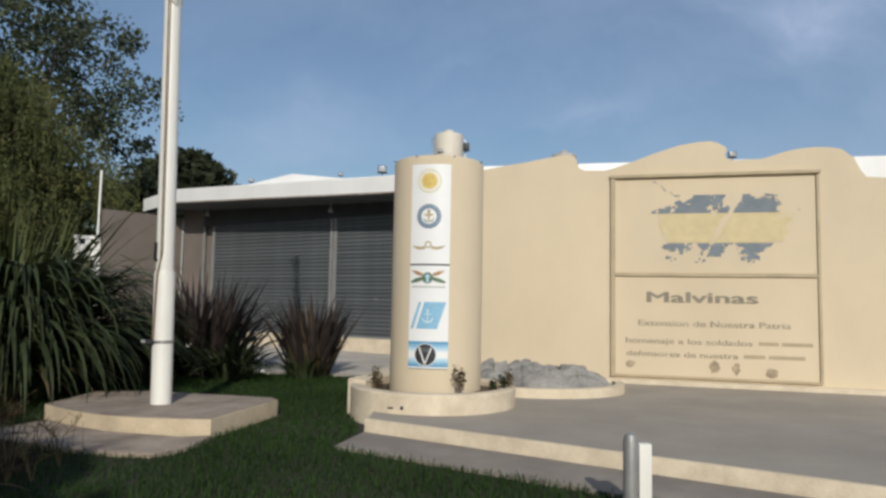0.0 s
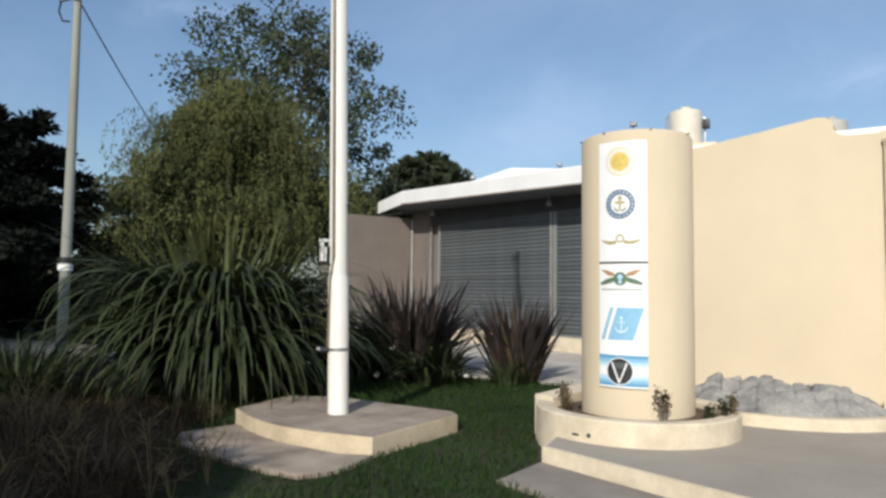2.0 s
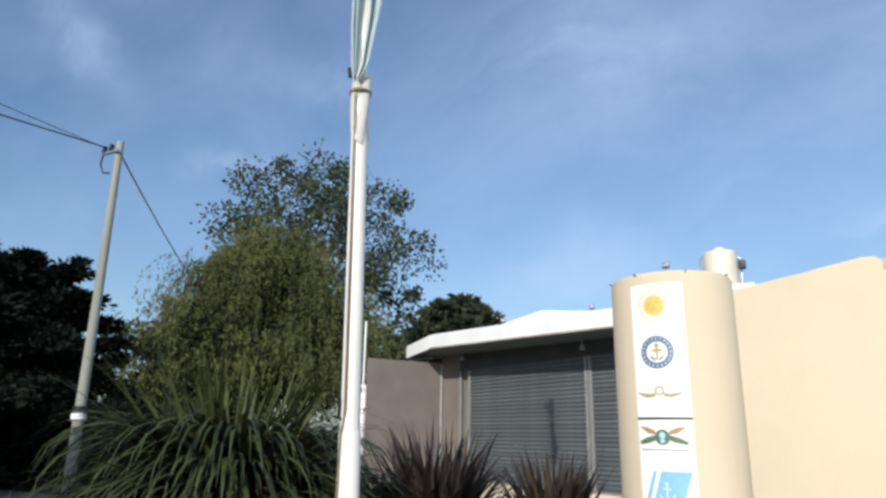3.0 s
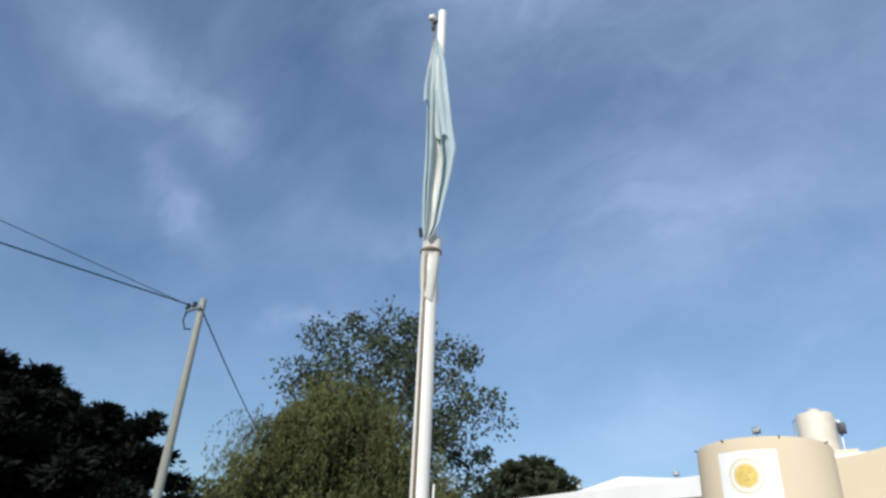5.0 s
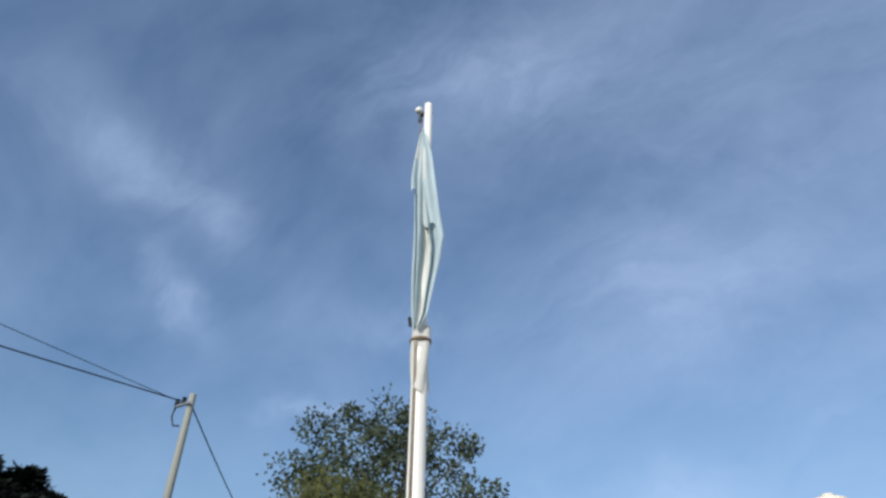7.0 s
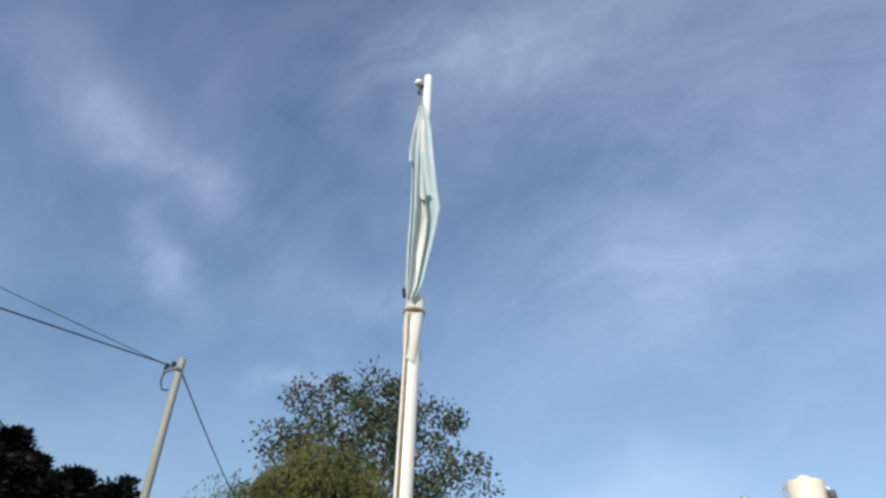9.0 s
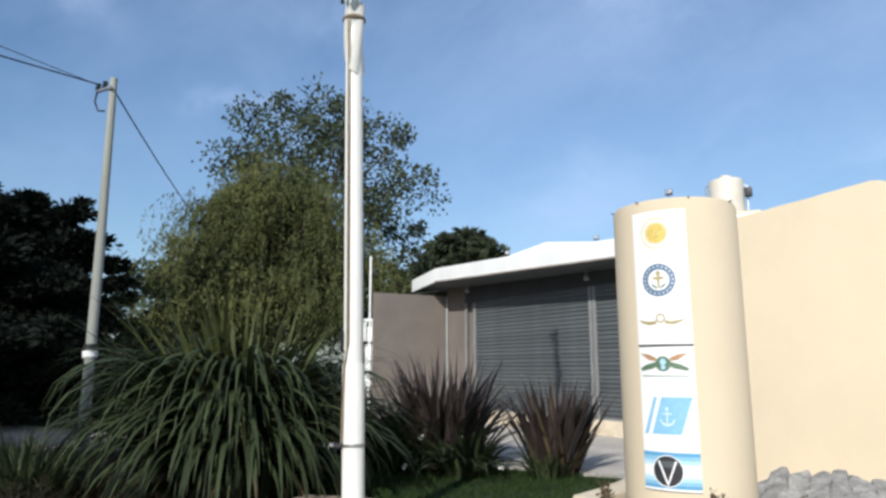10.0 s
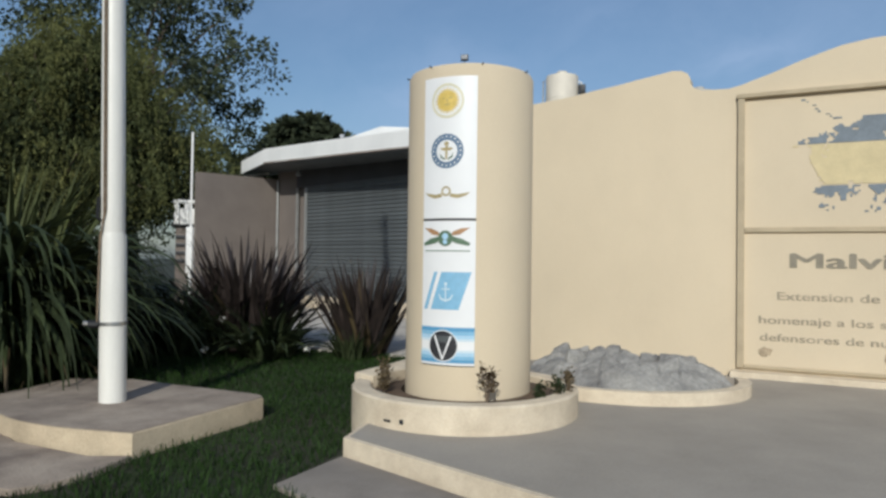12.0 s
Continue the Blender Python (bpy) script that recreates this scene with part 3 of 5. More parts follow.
# ---- the shop front ----
front = part("wall_front", along(face_point, -3.3, 6.78, -0.25, -0.10, 0.0, 4.19), TAUPE)
tagged(front, "taupe wall behind the roller shutters", "wall", kind="structure")
plinth = part("wall_plinth", along(face_point, -3.3, 5.35, -0.097, 0.10, 0.0, 0.38), CREAM_KERB)
tagged(plinth, "low pale plinth under the shutters", "wall", kind="structure")
# strip coloured dark in place of the shade under the canopy
head = part("wall_head", along(face_point, -3.3, 5.66, -0.097, 0.02, 3.603, 4.2), HEAD_SHADE)
tagged(head, "wall strip above the shutters, darkened with the canopy's shade", "wall", kind="structure")
pier = part("wall_return", along(face_point, 5.663, 6.78, -0.097, -0.02, 0.0, 4.2), TAUPE)
tagged(pier, "taupe wall beside the shutters", "wall", kind="structure")


trim = part("trim_front", along(face_point, 5.58, 5.66, -0.02, 0.04, 0.0, 3.60), SHUTTER_GUIDE)
tagged(trim, "pale strip beside the shutter", "trim", kind="structure")


bk = part("bracket", along(face_point, 7.1, 8.5, 0.12, 0.20, 4.13, 4.20), WHITE)
tagged(bk, "white steel bracket under the end of the canopy", "bracket")


def slat_mesh(length):
    """One ribbed slat that lies along x."""
    prof = [(0.006, 0.0), (-0.012, 0.004), (-0.022, 0.016), (-0.026, 0.040), (-0.022, 0.064), (-0.010, 0.086), (0.004, 0.094), (0.006, 0.104)]
    v = [(x, y, z) for x in (0, length) for y, z in prof]
    n = len(prof)
    return sheet_mesh("slat", v, [[k, k + n, k + n + 1, k + 1] for k in range(n - 1)])


def roller_shutter(s0, s1):
    ob = new("roller_shutter")
    base = face_point(s1, 0.0, 0.38)
    ob.matrix_world = Matrix.Translation(base) @ Matrix.Rotation(math.atan2(-FRONT_D.y, -FRONT_D.x), 4, 'Z')
    length = s1 - s0
    me = slat_mesh(length)
    me.materials.append(SHUTTER)
    for k in range(31):
        sl = part("slat", me, None, ob, soft=False)
        sl.location = (0, 0, 0.105 * k)
    part("bottom_rail", box(length, 0.03, 0.045, length / 2, -0.02, 0.002, 0.004), SHUTTER_GUIDE, ob, "pale bottom rail")
    for x in (-0.05, length + 0.05):
        part("guide", box(0.09, 0.07, 3.21, x, -0.01, 0.0, 0.006), SHUTTER_GUIDE, ob, "grey steel guide rail")
    part("lock", box(0.10, 0.03, 0.05, length * 0.45, -0.035, 1.0, 0.008), STEEL, ob, "small bright lock plate")
    return tagged(ob, "closed dark grey ribbed steel roller shutter", "shutter", "roller shutters of the shop front")


roller_shutter(0.24, 5.10)
roller_shutter(-3.15, 0.0)

# canopy with its white fascia, cut back at the far corner
def can_z(s):
    return 3.93 + 0.036 * (min(s, 5.75) + 2.8)


def canopy():
    plan = [(-3.4, 1.10), (5.75, 1.10), (8.55, 0.30), (8.55, -0.4), (-3.4, -0.4)]
    bm = bmesh.new()
    lo = [bm.verts.new(face_point(s, o, can_z(s))) for s, o in plan]
    hi = [bm.verts.new(face_point(s, o, can_z(s) + 0.43)) for s, o in plan]
    bm.faces.new(lo)
    bm.faces.new(hi)
    for k in range(5):
        bm.faces.new((lo[k], lo[(k + 1) % 5], hi[(k + 1) % 5], hi[k]))
    bmesh.ops.recalc_face_normals(bm, faces=bm.faces)
    bmesh.ops.bevel(bm, geom=[e for e in bm.edges if all(v in hi for v in e.verts)], offset=0.03, segments=2, affect='EDGES')
    ob = part("canopy", bm, WHITE)
    bm = bmesh.new()
    s_lo = [bm.verts.new(face_point(s, o, can_z(s) - 0.035)) for s, o in ((-3.35, 1.06), (5.7, 1.06), (8.48, 0.26), (8.48, -0.05), (-3.35, -0.05))]
    s_hi = [bm.verts.new(v.co + Vector((0, 0, 0.03))) for v in s_lo]
    bm.faces.new(s_lo)
    bm.faces.new(s_hi)
    for k in range(5):
        bm.faces.new((s_lo[k], s_lo[(k + 1) % 5], s_hi[(k + 1) % 5], s_hi[k]))
    part("soffit", bm, SHUTTER, ob, "dull grey soffit panel")
    bm = bmesh.new()
    ends = [[bm.verts.new(face_point(s, o, can_z(s) + dz)) for o, dz in ((1.103, 0.03), (1.118, 0.026), (1.118, -0.012), (1.103, -0.016))] for s in (-3.4, -1.0, 1.5, 4.0, 5.74)]
    for p, q in zip(ends, ends[1:]):
        for k in range(4):
            bm.faces.new((p[k], p[(k + 1) % 4], q[(k + 1) % 4], q[k]))
    bm.faces.new(ends[0])
    bm.faces.new(ends[-1])
    part("drip_edge", bm, DRIP, ob, "rust-brown drip edge under the fascia")
    return tagged(ob, "white painted canopy over the shutters", "canopy")


canopy()
bm = bmesh.new()
gable = [(4.35, 4.45), (4.35, 4.91), (2.3, 5.10), (0.2, 4.78), (-3.4, 4.62), (-3.4, 4.2)]
g0 = [bm.verts.new(face_point(s, -0.45, z)) for s, z in gable]
g1 = [bm.verts.new(face_point(s, -6.5, z)) for s, z in gable]
bm.faces.new(g0)
bm.faces.new(g1)
for k in range(len(gable)):
    j = (k + 1) % len(gable)
    bm.faces.new((g0[k], g0[j], g1[j], g1[k]))
roof = part("roof_low", bm, WHITE, soft=False)
tagged(roof, "low white gabled roof above the canopy", "roof", kind="structure")
c0 = face_point(6.80, -0.10, 0)
e0 = Vector((-11.45, 20.30, 0))
dv = (e0 - c0).normalized()
sd = Vector((dv.y, -dv.x, 0)) * 0.2
if sd.x > 0:
    sd = -sd
wall = part("wall_taupe", prism([(c0.x, c0.y), (e0.x, e0.y), (e0.x + sd.x, e0.y + sd.y), (c0.x + sd.x, c0.y + sd.y)], 0, 3.95), TAUPE)
tagged(wall, "tall plain taupe wall beside the shop front", "wall", kind="structure")
pipe_foot = face_point(6.70, 0.03, 0)
dp = part("downpipe", tube([pipe_foot, pipe_foot + Vector((0, 0, 3.9))], 0.04, 10), SHUTTER_GUIDE)
tagged(dp, "pale downpipe in the corner of the taupe wall", "pipe")


def floodlight(at, heading, size=0.22, label="small dark floodlight on the roof edge"):
    ob = thing("floodlight", at.x, at.y, at.z, heading)
    part("stem", tube([(0, 0, 0), (0, 0, size * 0.7)], size * 0.06, 8), DARK, ob)
    part("bracket", box(size * 1.15, size * 0.08, size * 0.12, 0, 0, size * 0.62, 0.004), DARK, ob)
    h = part("housing", box(size, size * 0.35, size * 0.75, 0, 0, size * 0.74, size * 0.06), DARK, ob)
    part("lens", box(size * 0.84, 0.01, size * 0.58, 0, -size * 0.18, size * 0.82, 0.003), LAMP_GLASS, h, "grey glass lens")
    return tagged(ob, label, "floodlight", "roof floodlights")


floodlight(face_point(0.5, -0.6, 4.81), 20, 0.13)
floodlight(face_point(4.25, -0.6, 4.92), 20, 0.15)
floodlight(face_point(-2.05, 0.7, 4.385), 10, 0.22)
floodlight(mural_point(1.72, -0.12, 3.50), 0, 0.12)
floodlight(Vector((COLUMN.x + 0.05, COLUMN.y - 0.42, 3.03)), 0, 0.06, "small dark floodlight on top of the column")


def soffit_lamp(s):
    ob = new("soffit_lamp")
    top = face_point(s, 0.3, can_z(s) - 0.036)
    ob.matrix_world = Matrix.Translation(top)
    part("arm", tube([(0, 0, 0), (0, 0, -0.16)], 0.02, 8), STEEL, ob)
    part("head", lathe([(0.0, -0.15), (0.05, -0.16), (0.075, -0.26), (0.07, -0.28), (0.0, -0.28)], 14), STEEL, ob, "grey metal lamp head")
    return tagged(ob, "small grey lamp hung under the canopy", "lamp", "lamps under the canopy")


for s in (0.0, 5.15, -2.6):
    soffit_lamp(s)


def water_tank(x, y, z, r, h, label, mat):
    ob = thing("water_tank", x, y, z)
    part("shell", lathe([(0, 0), (r * 0.96, 0), (r, 0.03), (r, h * 0.30), (r * 1.02, h * 0.31), (r * 1.02, h * 0.33), (r, h * 0.34), (r, h * 0.86), (r * 0.96, h * 0.90), (r * 0.45, h * 0.95), (r * 0.4, h * 0.96), (0, h * 0.96)], 36), mat, ob)
    part("lid", lathe([(0, h * 0.955), (r * 0.36, h * 0.955), (r * 0.36, h * 1.0), (r * 0.3, h * 1.03), (0, h * 1.05)], 24), mat, ob)
    return tagged(ob, label, "water tank")


stand = part("tank_stand", box(1.7, 1.5, 3.12, -1.5, 26.2, 3.3, 0.02), CREAM)
tagged(stand, "rendered block that carries the water tank", "tank stand")
tk = water_tank(-1.65, 26.0, 6.42, 0.53, 1.30, "pale water tank with a low conical lid on the roof", TANK)
part("pipe", tube([(-0.62, 0.0, 0.0), (-0.62, 0.0, 1.05), (-0.5, 0.0, 1.08)], 0.025, 8), STEEL, tk, "thin overflow pipe")
part("pipe", tube([(0.62, 0.0, 0.0), (0.62, 0.0, 0.95), (0.5, 0.0, 0.97)], 0.03, 8), STEEL, tk)
part("valve_box", box(0.22, 0.2, 0.3, 0.66, -0.1, 0.55, 0.02), DARK, tk, "dark valve box")
stand = part("tank_stand", box(1.1, 1.0, 2.5, 2.6, 26.2, 3.3, 0.02), CREAM)
tagged(stand, "rendered block that carries the smaller tank", "tank stand")
water_tank(2.6, 26.0, 5.8, 0.45, 1.15, "smaller dull grey water tank just over the wavy wall", TANK_GREY)

# ---- the column with its emblems ----
R = 0.54
column = thing("column", COLUMN.x, COLUMN.y, 0.16)
part("shaft", lathe([(0, 0), (R, 0), (R, 2.83), (R - 0.015, 2.86), (R - 0.05, 2.872), (0, 2.875)], 72), CREAM, column)
A0 = radians(-96)


def wrap(u, z, lift):
    a = A0 + u / R
    return Vector(((R + lift) * math.cos(a), (R + lift) * math.sin(a), z - 0.16))


def decal(name, polys, mat, parent, label="", lift=0.004):
    """Flat outlines in (arc length, height), laid round the shaft."""
    bm = bmesh.new()
    for poly in polys:
        bm.faces.new([bm.verts.new((u, z, 0)) for u, z in poly])
    for k in range(-12, 13):
        bmesh.ops.bisect_plane(bm, geom=list(bm.verts) + list(bm.edges) + list(bm.faces), plane_co=(k * 0.025, 0, 0), plane_no=(1, 0, 0))
    for v in bm.verts:
        v.co = wrap(v.co.x, v.co.y, lift)
    return part(name, bm, mat, parent, label, soft=False)


def disc(u, z, r, n=28):
    return [(u + r * math.cos(2 * math.pi * k / n), z + r * math.sin(2 * math.pi * k / n)) for k in range(n)]


def annulus(u, z, r0, r1, n=28):
    out = []
    for k in range(n):
        a, b = 2 * math.pi * k / n, 2 * math.pi * (k + 1) / n
        out.append([(u + r0 * math.cos(a), z + r0 * math.sin(a)), (u + r1 * math.cos(a), z + r1 * math.sin(a)), (u + r1 * math.cos(b), z + r1 * math.sin(b)), (u + r0 * math.cos(b), z + r0 * math.sin(b))])
    return out


def rect(u0, u1, z0, z1):
    return [(u0, z0), (u1, z0), (u1, z1), (u0, z1)]


UL, UR = -0.218, 0.246
upper = decal("sign_panel", [rect(UL, UR, 1.775, 2.915)], VINYL, column, "white vinyl panel with three emblems")
lower = decal("sign_panel", [rect(UL, UR, 0.60, 1.755)], VINYL, column, "white vinyl panel with three emblems")
decal("seam", [rect(UL, UR, 1.757, 1.773)], CHAR, column, "dark seam between the panels")
# gold sun in a ring
rays = []
for k in range(24):
    a = 2 * math.pi * k / 24
    rays.append([(0.085 * math.cos(a - 0.1), 2.72 + 0.085 * math.sin(a - 0.1)), (0.113 * math.cos(a), 2.72 + 0.113 * math.sin(a)), (0.085 * math.cos(a + 0.1), 2.72 + 0.085 * math.sin(a + 0.1))])
decal("emblem_ring", annulus(0, 2.72, 0.120, 0.140, 40), PALE_GOLD, upper, "pale gold ring", 0.006)
decal("emblem_sun", [disc(0, 2.72, 0.084)] + rays, GOLD, upper, "golden sun disc", 0.006)
decal("sun_face", [rect(-0.04, -0.018, 2.738, 2.744), rect(0.018, 0.04, 2.738, 2.744), rect(-0.004, 0.004, 2.705, 2.735), rect(-0.022, 0.022, 2.685, 2.691)], OCHRE, upper, "", 0.008)
# blue ring with a gold device
decal("emblem_ring", annulus(0.0, 2.315, 0.090, 0.140), NAVY, upper, "navy ring", 0.006)
decal("ring_marks", [disc(0.117 * math.cos(a), 2.315 + 0.117 * math.sin(a), 0.007, 8) for a in (2 * math.pi * k / 20 for k in range(20))], VINYL, upper, "", 0.008)
decal("emblem_disc", [disc(0.0, 2.315, 0.088)], VINYL, upper, "white disc", 0.006)
decal("emblem_device", [rect(-0.009, 0.009, 2.25, 2.375), [(-0.058, 2.335), (-0.03, 2.318), (0.03, 2.318), (0.058, 2.335), (0.03, 2.342), (-0.03, 2.342)], disc(0, 2.372, 0.02, 10)], OCHRE, upper, "ochre device", 0.008)
decal("emblem_wreath", [[(-0.062, 2.300), (-0.05, 2.262), (-0.012, 2.240), (-0.014, 2.256), (-0.042, 2.275)], [(0.012, 2.240), (0.05, 2.262), (0.062, 2.300), (0.042, 2.275), (0.014, 2.256)]], GREENISH, upper, "dark green wreath", 0.008)
# wings
for side in (-1, 1):
    w = [(side * 0.035, 1.945), (side * 0.10, 1.935), (side * 0.16, 1.955), (side * 0.20, 1.985), (side * 0.15, 1.975), (side * 0.09, 1.965), (side * 0.035, 1.975)]
    decal("emblem_wing", [w if side > 0 else w[::-1]], OCHRE, upper, "dull gold wing", 0.006)
decal("emblem_shield", annulus(0, 1.992, 0.026, 0.040, 16), OCHRE, upper, "", 0.007)
# spread green and rust wings
for side in (-1, 1):
    for zz, mat in ((1.655, REDDISH), (1.605, GREENISH)):
        if mat is REDDISH:
            w = [(side * 0.05, zz - 0.02), (side * 0.12, zz - 0.01), (side * 0.20, zz + 0.045), (side * 0.13, zz + 0.04), (side * 0.06, zz + 0.012)]
        else:
            w = [(side * 0.03, zz + 0.0), (side * 0.09, zz - 0.03), (side * 0.19, zz - 0.05), (side * 0.205, zz - 0.03), (side * 0.14, zz + 0.005), (side * 0.04, zz + 0.03)]
        decal("emblem_wing", [w if side > 0 else w[::-1]], mat, lower, "dark painted wing", 0.006 if zz > 1.63 else 0.008)
decal("emblem_disc", [disc(0, 1.615, 0.062)], GREENISH, lower, "", 0.010)
decal("emblem_disc", [disc(0, 1.63, 0.026, 14), disc(0.0, 1.585, 0.02, 12)], PALEBLUE, lower, "", 0.012)
decal("writing_bar", [rect(-0.19, 0.2, 1.510, 1.518)], GREENISH, lower, "", 0.006)
# slanted pennant
decal("pennant", [[(-0.125, 1.045), (0.115, 1.045), (0.215, 1.345), (-0.03, 1.345)]], SKYBLUE, lower, "slanted sky blue pennant", 0.006)
decal("pennant_stripe", [[(-0.195, 1.045), (-0.160, 1.045), (-0.065, 1.345), (-0.095, 1.345)]], SKYBLUE, lower, "", 0.006)
decal("pennant_mark", [rect(0.004, 0.014, 1.125, 1.235), rect(-0.028, 0.046, 1.205, 1.214), disc(0.009, 1.25, 0.014, 10), [(-0.055, 1.165), (-0.035, 1.125), (0.009, 1.108), (0.009, 1.124), (-0.028, 1.138), (-0.046, 1.168)], [(0.009, 1.108), (0.053, 1.125), (0.073, 1.165), (0.064, 1.168), (0.046, 1.138), (0.009, 1.124)]], FAINTBLUE, lower, "pale anchor", 0.008)
# base whose blue bands fade to white behind a round dark badge
for z0, z1, mat, label in ((0.872, 0.905, BAND_BLUE, "deep sky blue band"), (0.842, 0.8715, SKYBLUE, "sky blue band"), (0.815, 0.8415, PALEBLUE, "pale blue band"), (0.795, 0.8145, FAINTBLUE, "faint blue band"),
                           (0.705, 0.7245, FAINTBLUE, "faint blue band"), (0.678, 0.7045, PALEBLUE, "pale blue band"), (0.650, 0.6775, SKYBLUE, "sky blue band"), (0.622, 0.6495, BAND_BLUE, "deep sky blue band")):
    decal("band", [rect(UL, UR, z0, z1)], mat, lower, label, 0.006)
decal("hem", [rect(UL, UR, 0.597, 0.604)], CHAR, lower, "dark lower edge", 0.006)
decal("badge", [disc(-0.01, 0.757, 0.118)], CHAR, lower, "round charcoal badge", 0.008)
decal("badge_rim", annulus(-0.01, 0.757, 0.119, 0.127), VINYL, lower, "", 0.008)
decal("badge_shade", [[(-0.06, 0.785), (0.04, 0.785), (0.05, 0.835), (-0.07, 0.835)]], SHUTTER, lower, "", 0.010)
decal("badge_stroke", [[(-0.088, 0.835), (-0.072, 0.838), (-0.004, 0.655), (-0.012, 0.640), (-0.02, 0.655)], [(0.068, 0.835), (0.052, 0.838), (-0.016, 0.655), (-0.012, 0.642), (-0.004, 0.655)]], VINYL, lower, "", 0.012)
for k in range(7):
    a = radians(-160 + k * 47)
    part("rod", tube([(0.5 * math.cos(a), 0.5 * math.sin(a), 2.84), (0.56 * math.cos(a), 0.56 * math.sin(a), 2.855)], 0.006, 6), DARK, column)
tagged(column, "tall round cream column with a strip of emblems", "column")

# round planter ring at its foot
CR = COLUMN + Vector((-0.02, -0.02))
ring = thing("planter_ring", CR.x, CR.y, 0.16)
part("kerb", lathe([(0.80, -0.158), (0.97, -0.158), (0.97, 0.20), (0.955, 0.215), (0.82, 0.215), (0.805, 0.20), (0.80, -0.158)], 64), CREAM_KERB, ring)
part("soil", lathe([(0.795, 0.15), (0.70, 0.165), (0.55, 0.17), (0.548, 0.0), (0.795, 0.0)], 48), SOIL, ring, "dry brown soil")
for k, a in enumerate((-112, -104)):
    hole = part("weep_hole", box(0.035 if k else 0.07, 0.006, 0.035 if k else 0.018, 0, 0, 0, 0.002), CHAR, ring, "dark weep hole")
    hole.matrix_local = pose(0.972 * math.cos(radians(a)), 0.972 * math.sin(radians(a)), 0.05, 0, 0, a + 90)
tagged(ring, "round low cream planter ring filled with soil", "planter")

# low cream wall that runs back from the ring
low = part("low_wall", prism([(-1.42, 9.15), (-1.18, 9.0), (-1.02, 9.6), (-0.85, 11.9), (-1.1, 11.95), (-1.3, 9.7)], 0.0, 0.42, bevel=0.02), CREAM_KERB)
tagged(low, "low cream wall running back from the planter", "low wall")

stone = thing("white_stone", -1.02, 10.6, 0.421)
bm = bmesh.new()
bmesh.ops.create_icosphere(bm, subdivisions=3, radius=0.1)
for v in bm.verts:
    v.co = Vector((v.co.x * 1.5, v.co.y, max(-0.02, v.co.z * 0.55))) * (1 + 0.25 * noise.noise(v.co * 9)) + Vector((0, 0, 0.02))
part("stone", bm, WHITE, stone)
tagged(stone, "pale flat stone resting on the low cream wall", "stone")

# ---- rock bed ----
bed = thing("rock_bed", 0.86, 10.85, 0.16)
def arc_kerb(rx, ry, w, h):
    bm = bmesh.new()
    rows = []
    for k in range(33):
        a = radians(170 + 200 * k / 32)
        c, s = math.cos(a), math.sin(a)
        rows.append([bm.verts.new((rx * f * c, ry * f * s, z)) for f, z in ((1, 0), (1, h), (1 - w / rx, h), (1 - w / rx, 0))])
    for a, b in zip(rows, rows[1:]):
        for k in range(4):
            bm.faces.new((a[k], a[(k + 1) % 4], b[(k + 1) % 4], b[k]))
    bm.faces.new(rows[0])
    bm.faces.new(rows[-1])
    return bm
part("kerb", arc_kerb(1.25, 1.05, 0.12, 0.12), CREAM_KERB, bed)
bm = bmesh.new()
bmesh.ops.create_grid(bm, x_segments=70, y_segments=60, size=1.0)
for v in bm.verts:
    x, y = v.co.x, v.co.y
    d = math.hypot(x, y)
    edge = max(0.0, 1 - d ** 5)
    lump = noise.fractal(Vector((x * 2.2, y * 2.2, 7)), 0.8, 2.0, 6)
    v.co = (x * 1.12, y * 0.92, max(0.0, edge * (0.30 + 0.075 * lump + 0.05 * noise.noise(Vector((x * 7, y * 7, 3))))) + 0.05 * noise.cell(Vector((x * 6, y * 6, 1))) * edge)
bmesh.ops.delete(bm, geom=[v for v in bm.verts if (v.co.x / 1.12) ** 2 + (v.co.y / 0.92) ** 2 > 1.0], context='VERTS')
part("rock", bm, ROCK, bed, "rough grey rockwork", soft=False)
tagged(bed, "bed of rough grey rockwork inside a curved cream kerb", "rock bed")

# bollard beside the path
post = thing("bollard", 1.27, 5.55, 0.0, 12)
part("shaft", box(0.085, 0.06, 0.47, 0.045, 0, 0, 0.01), POLE_WHITE, post, "flat white post")
part("tube", lathe([(0, 0), (0.046, 0), (0.046, 0.49), (0.036, 0.525), (0.015, 0.54), (0, 0.542)], 20, None, -0.048, -0.01), SHUTTER_GUIDE, post, "round grey steel tube")
tagged(post, "short bollard of grey tube and white post", "bollard")

# ---- the flagpole and its pedestal ----
ped = thing("flagpole_pedestal", -3.2, 8.2, 0.0)
edge = []
for k in range(15):
    f = k / 14
    bulge = 0.25 * math.sin(math.pi * f)
    edge.append((-4.42 + 2.07 * f - 0.2 * bulge + 3.2, 7.98 - 0.55 * f - bulge - 8.2))
edge += [(-2.17 + 3.2, 8.84 - 8.2), (-2.26 + 3.2, 8.95 - 8.2), (-2.42 + 3.2, 8.99 - 8.2), (-3.3 + 3.2, 9.1 - 8.2), (-3.9 + 3.2, 9.2 - 8.2), (-4.5 + 3.2, 9.0 - 8.2)]
part("block", prism(edge, 0.0, 0.185, bevel=0.012), PEDESTAL_SIDE, ped)
part("top_slab", prism([(x * 0.985, y * 0.985) for x, y in edge], 0.186, 0.191), PEDESTAL_TOP, ped, "worn brown-grey concrete top")
tagged(ped, "low cream pedestal with a curved front", "pedestal")
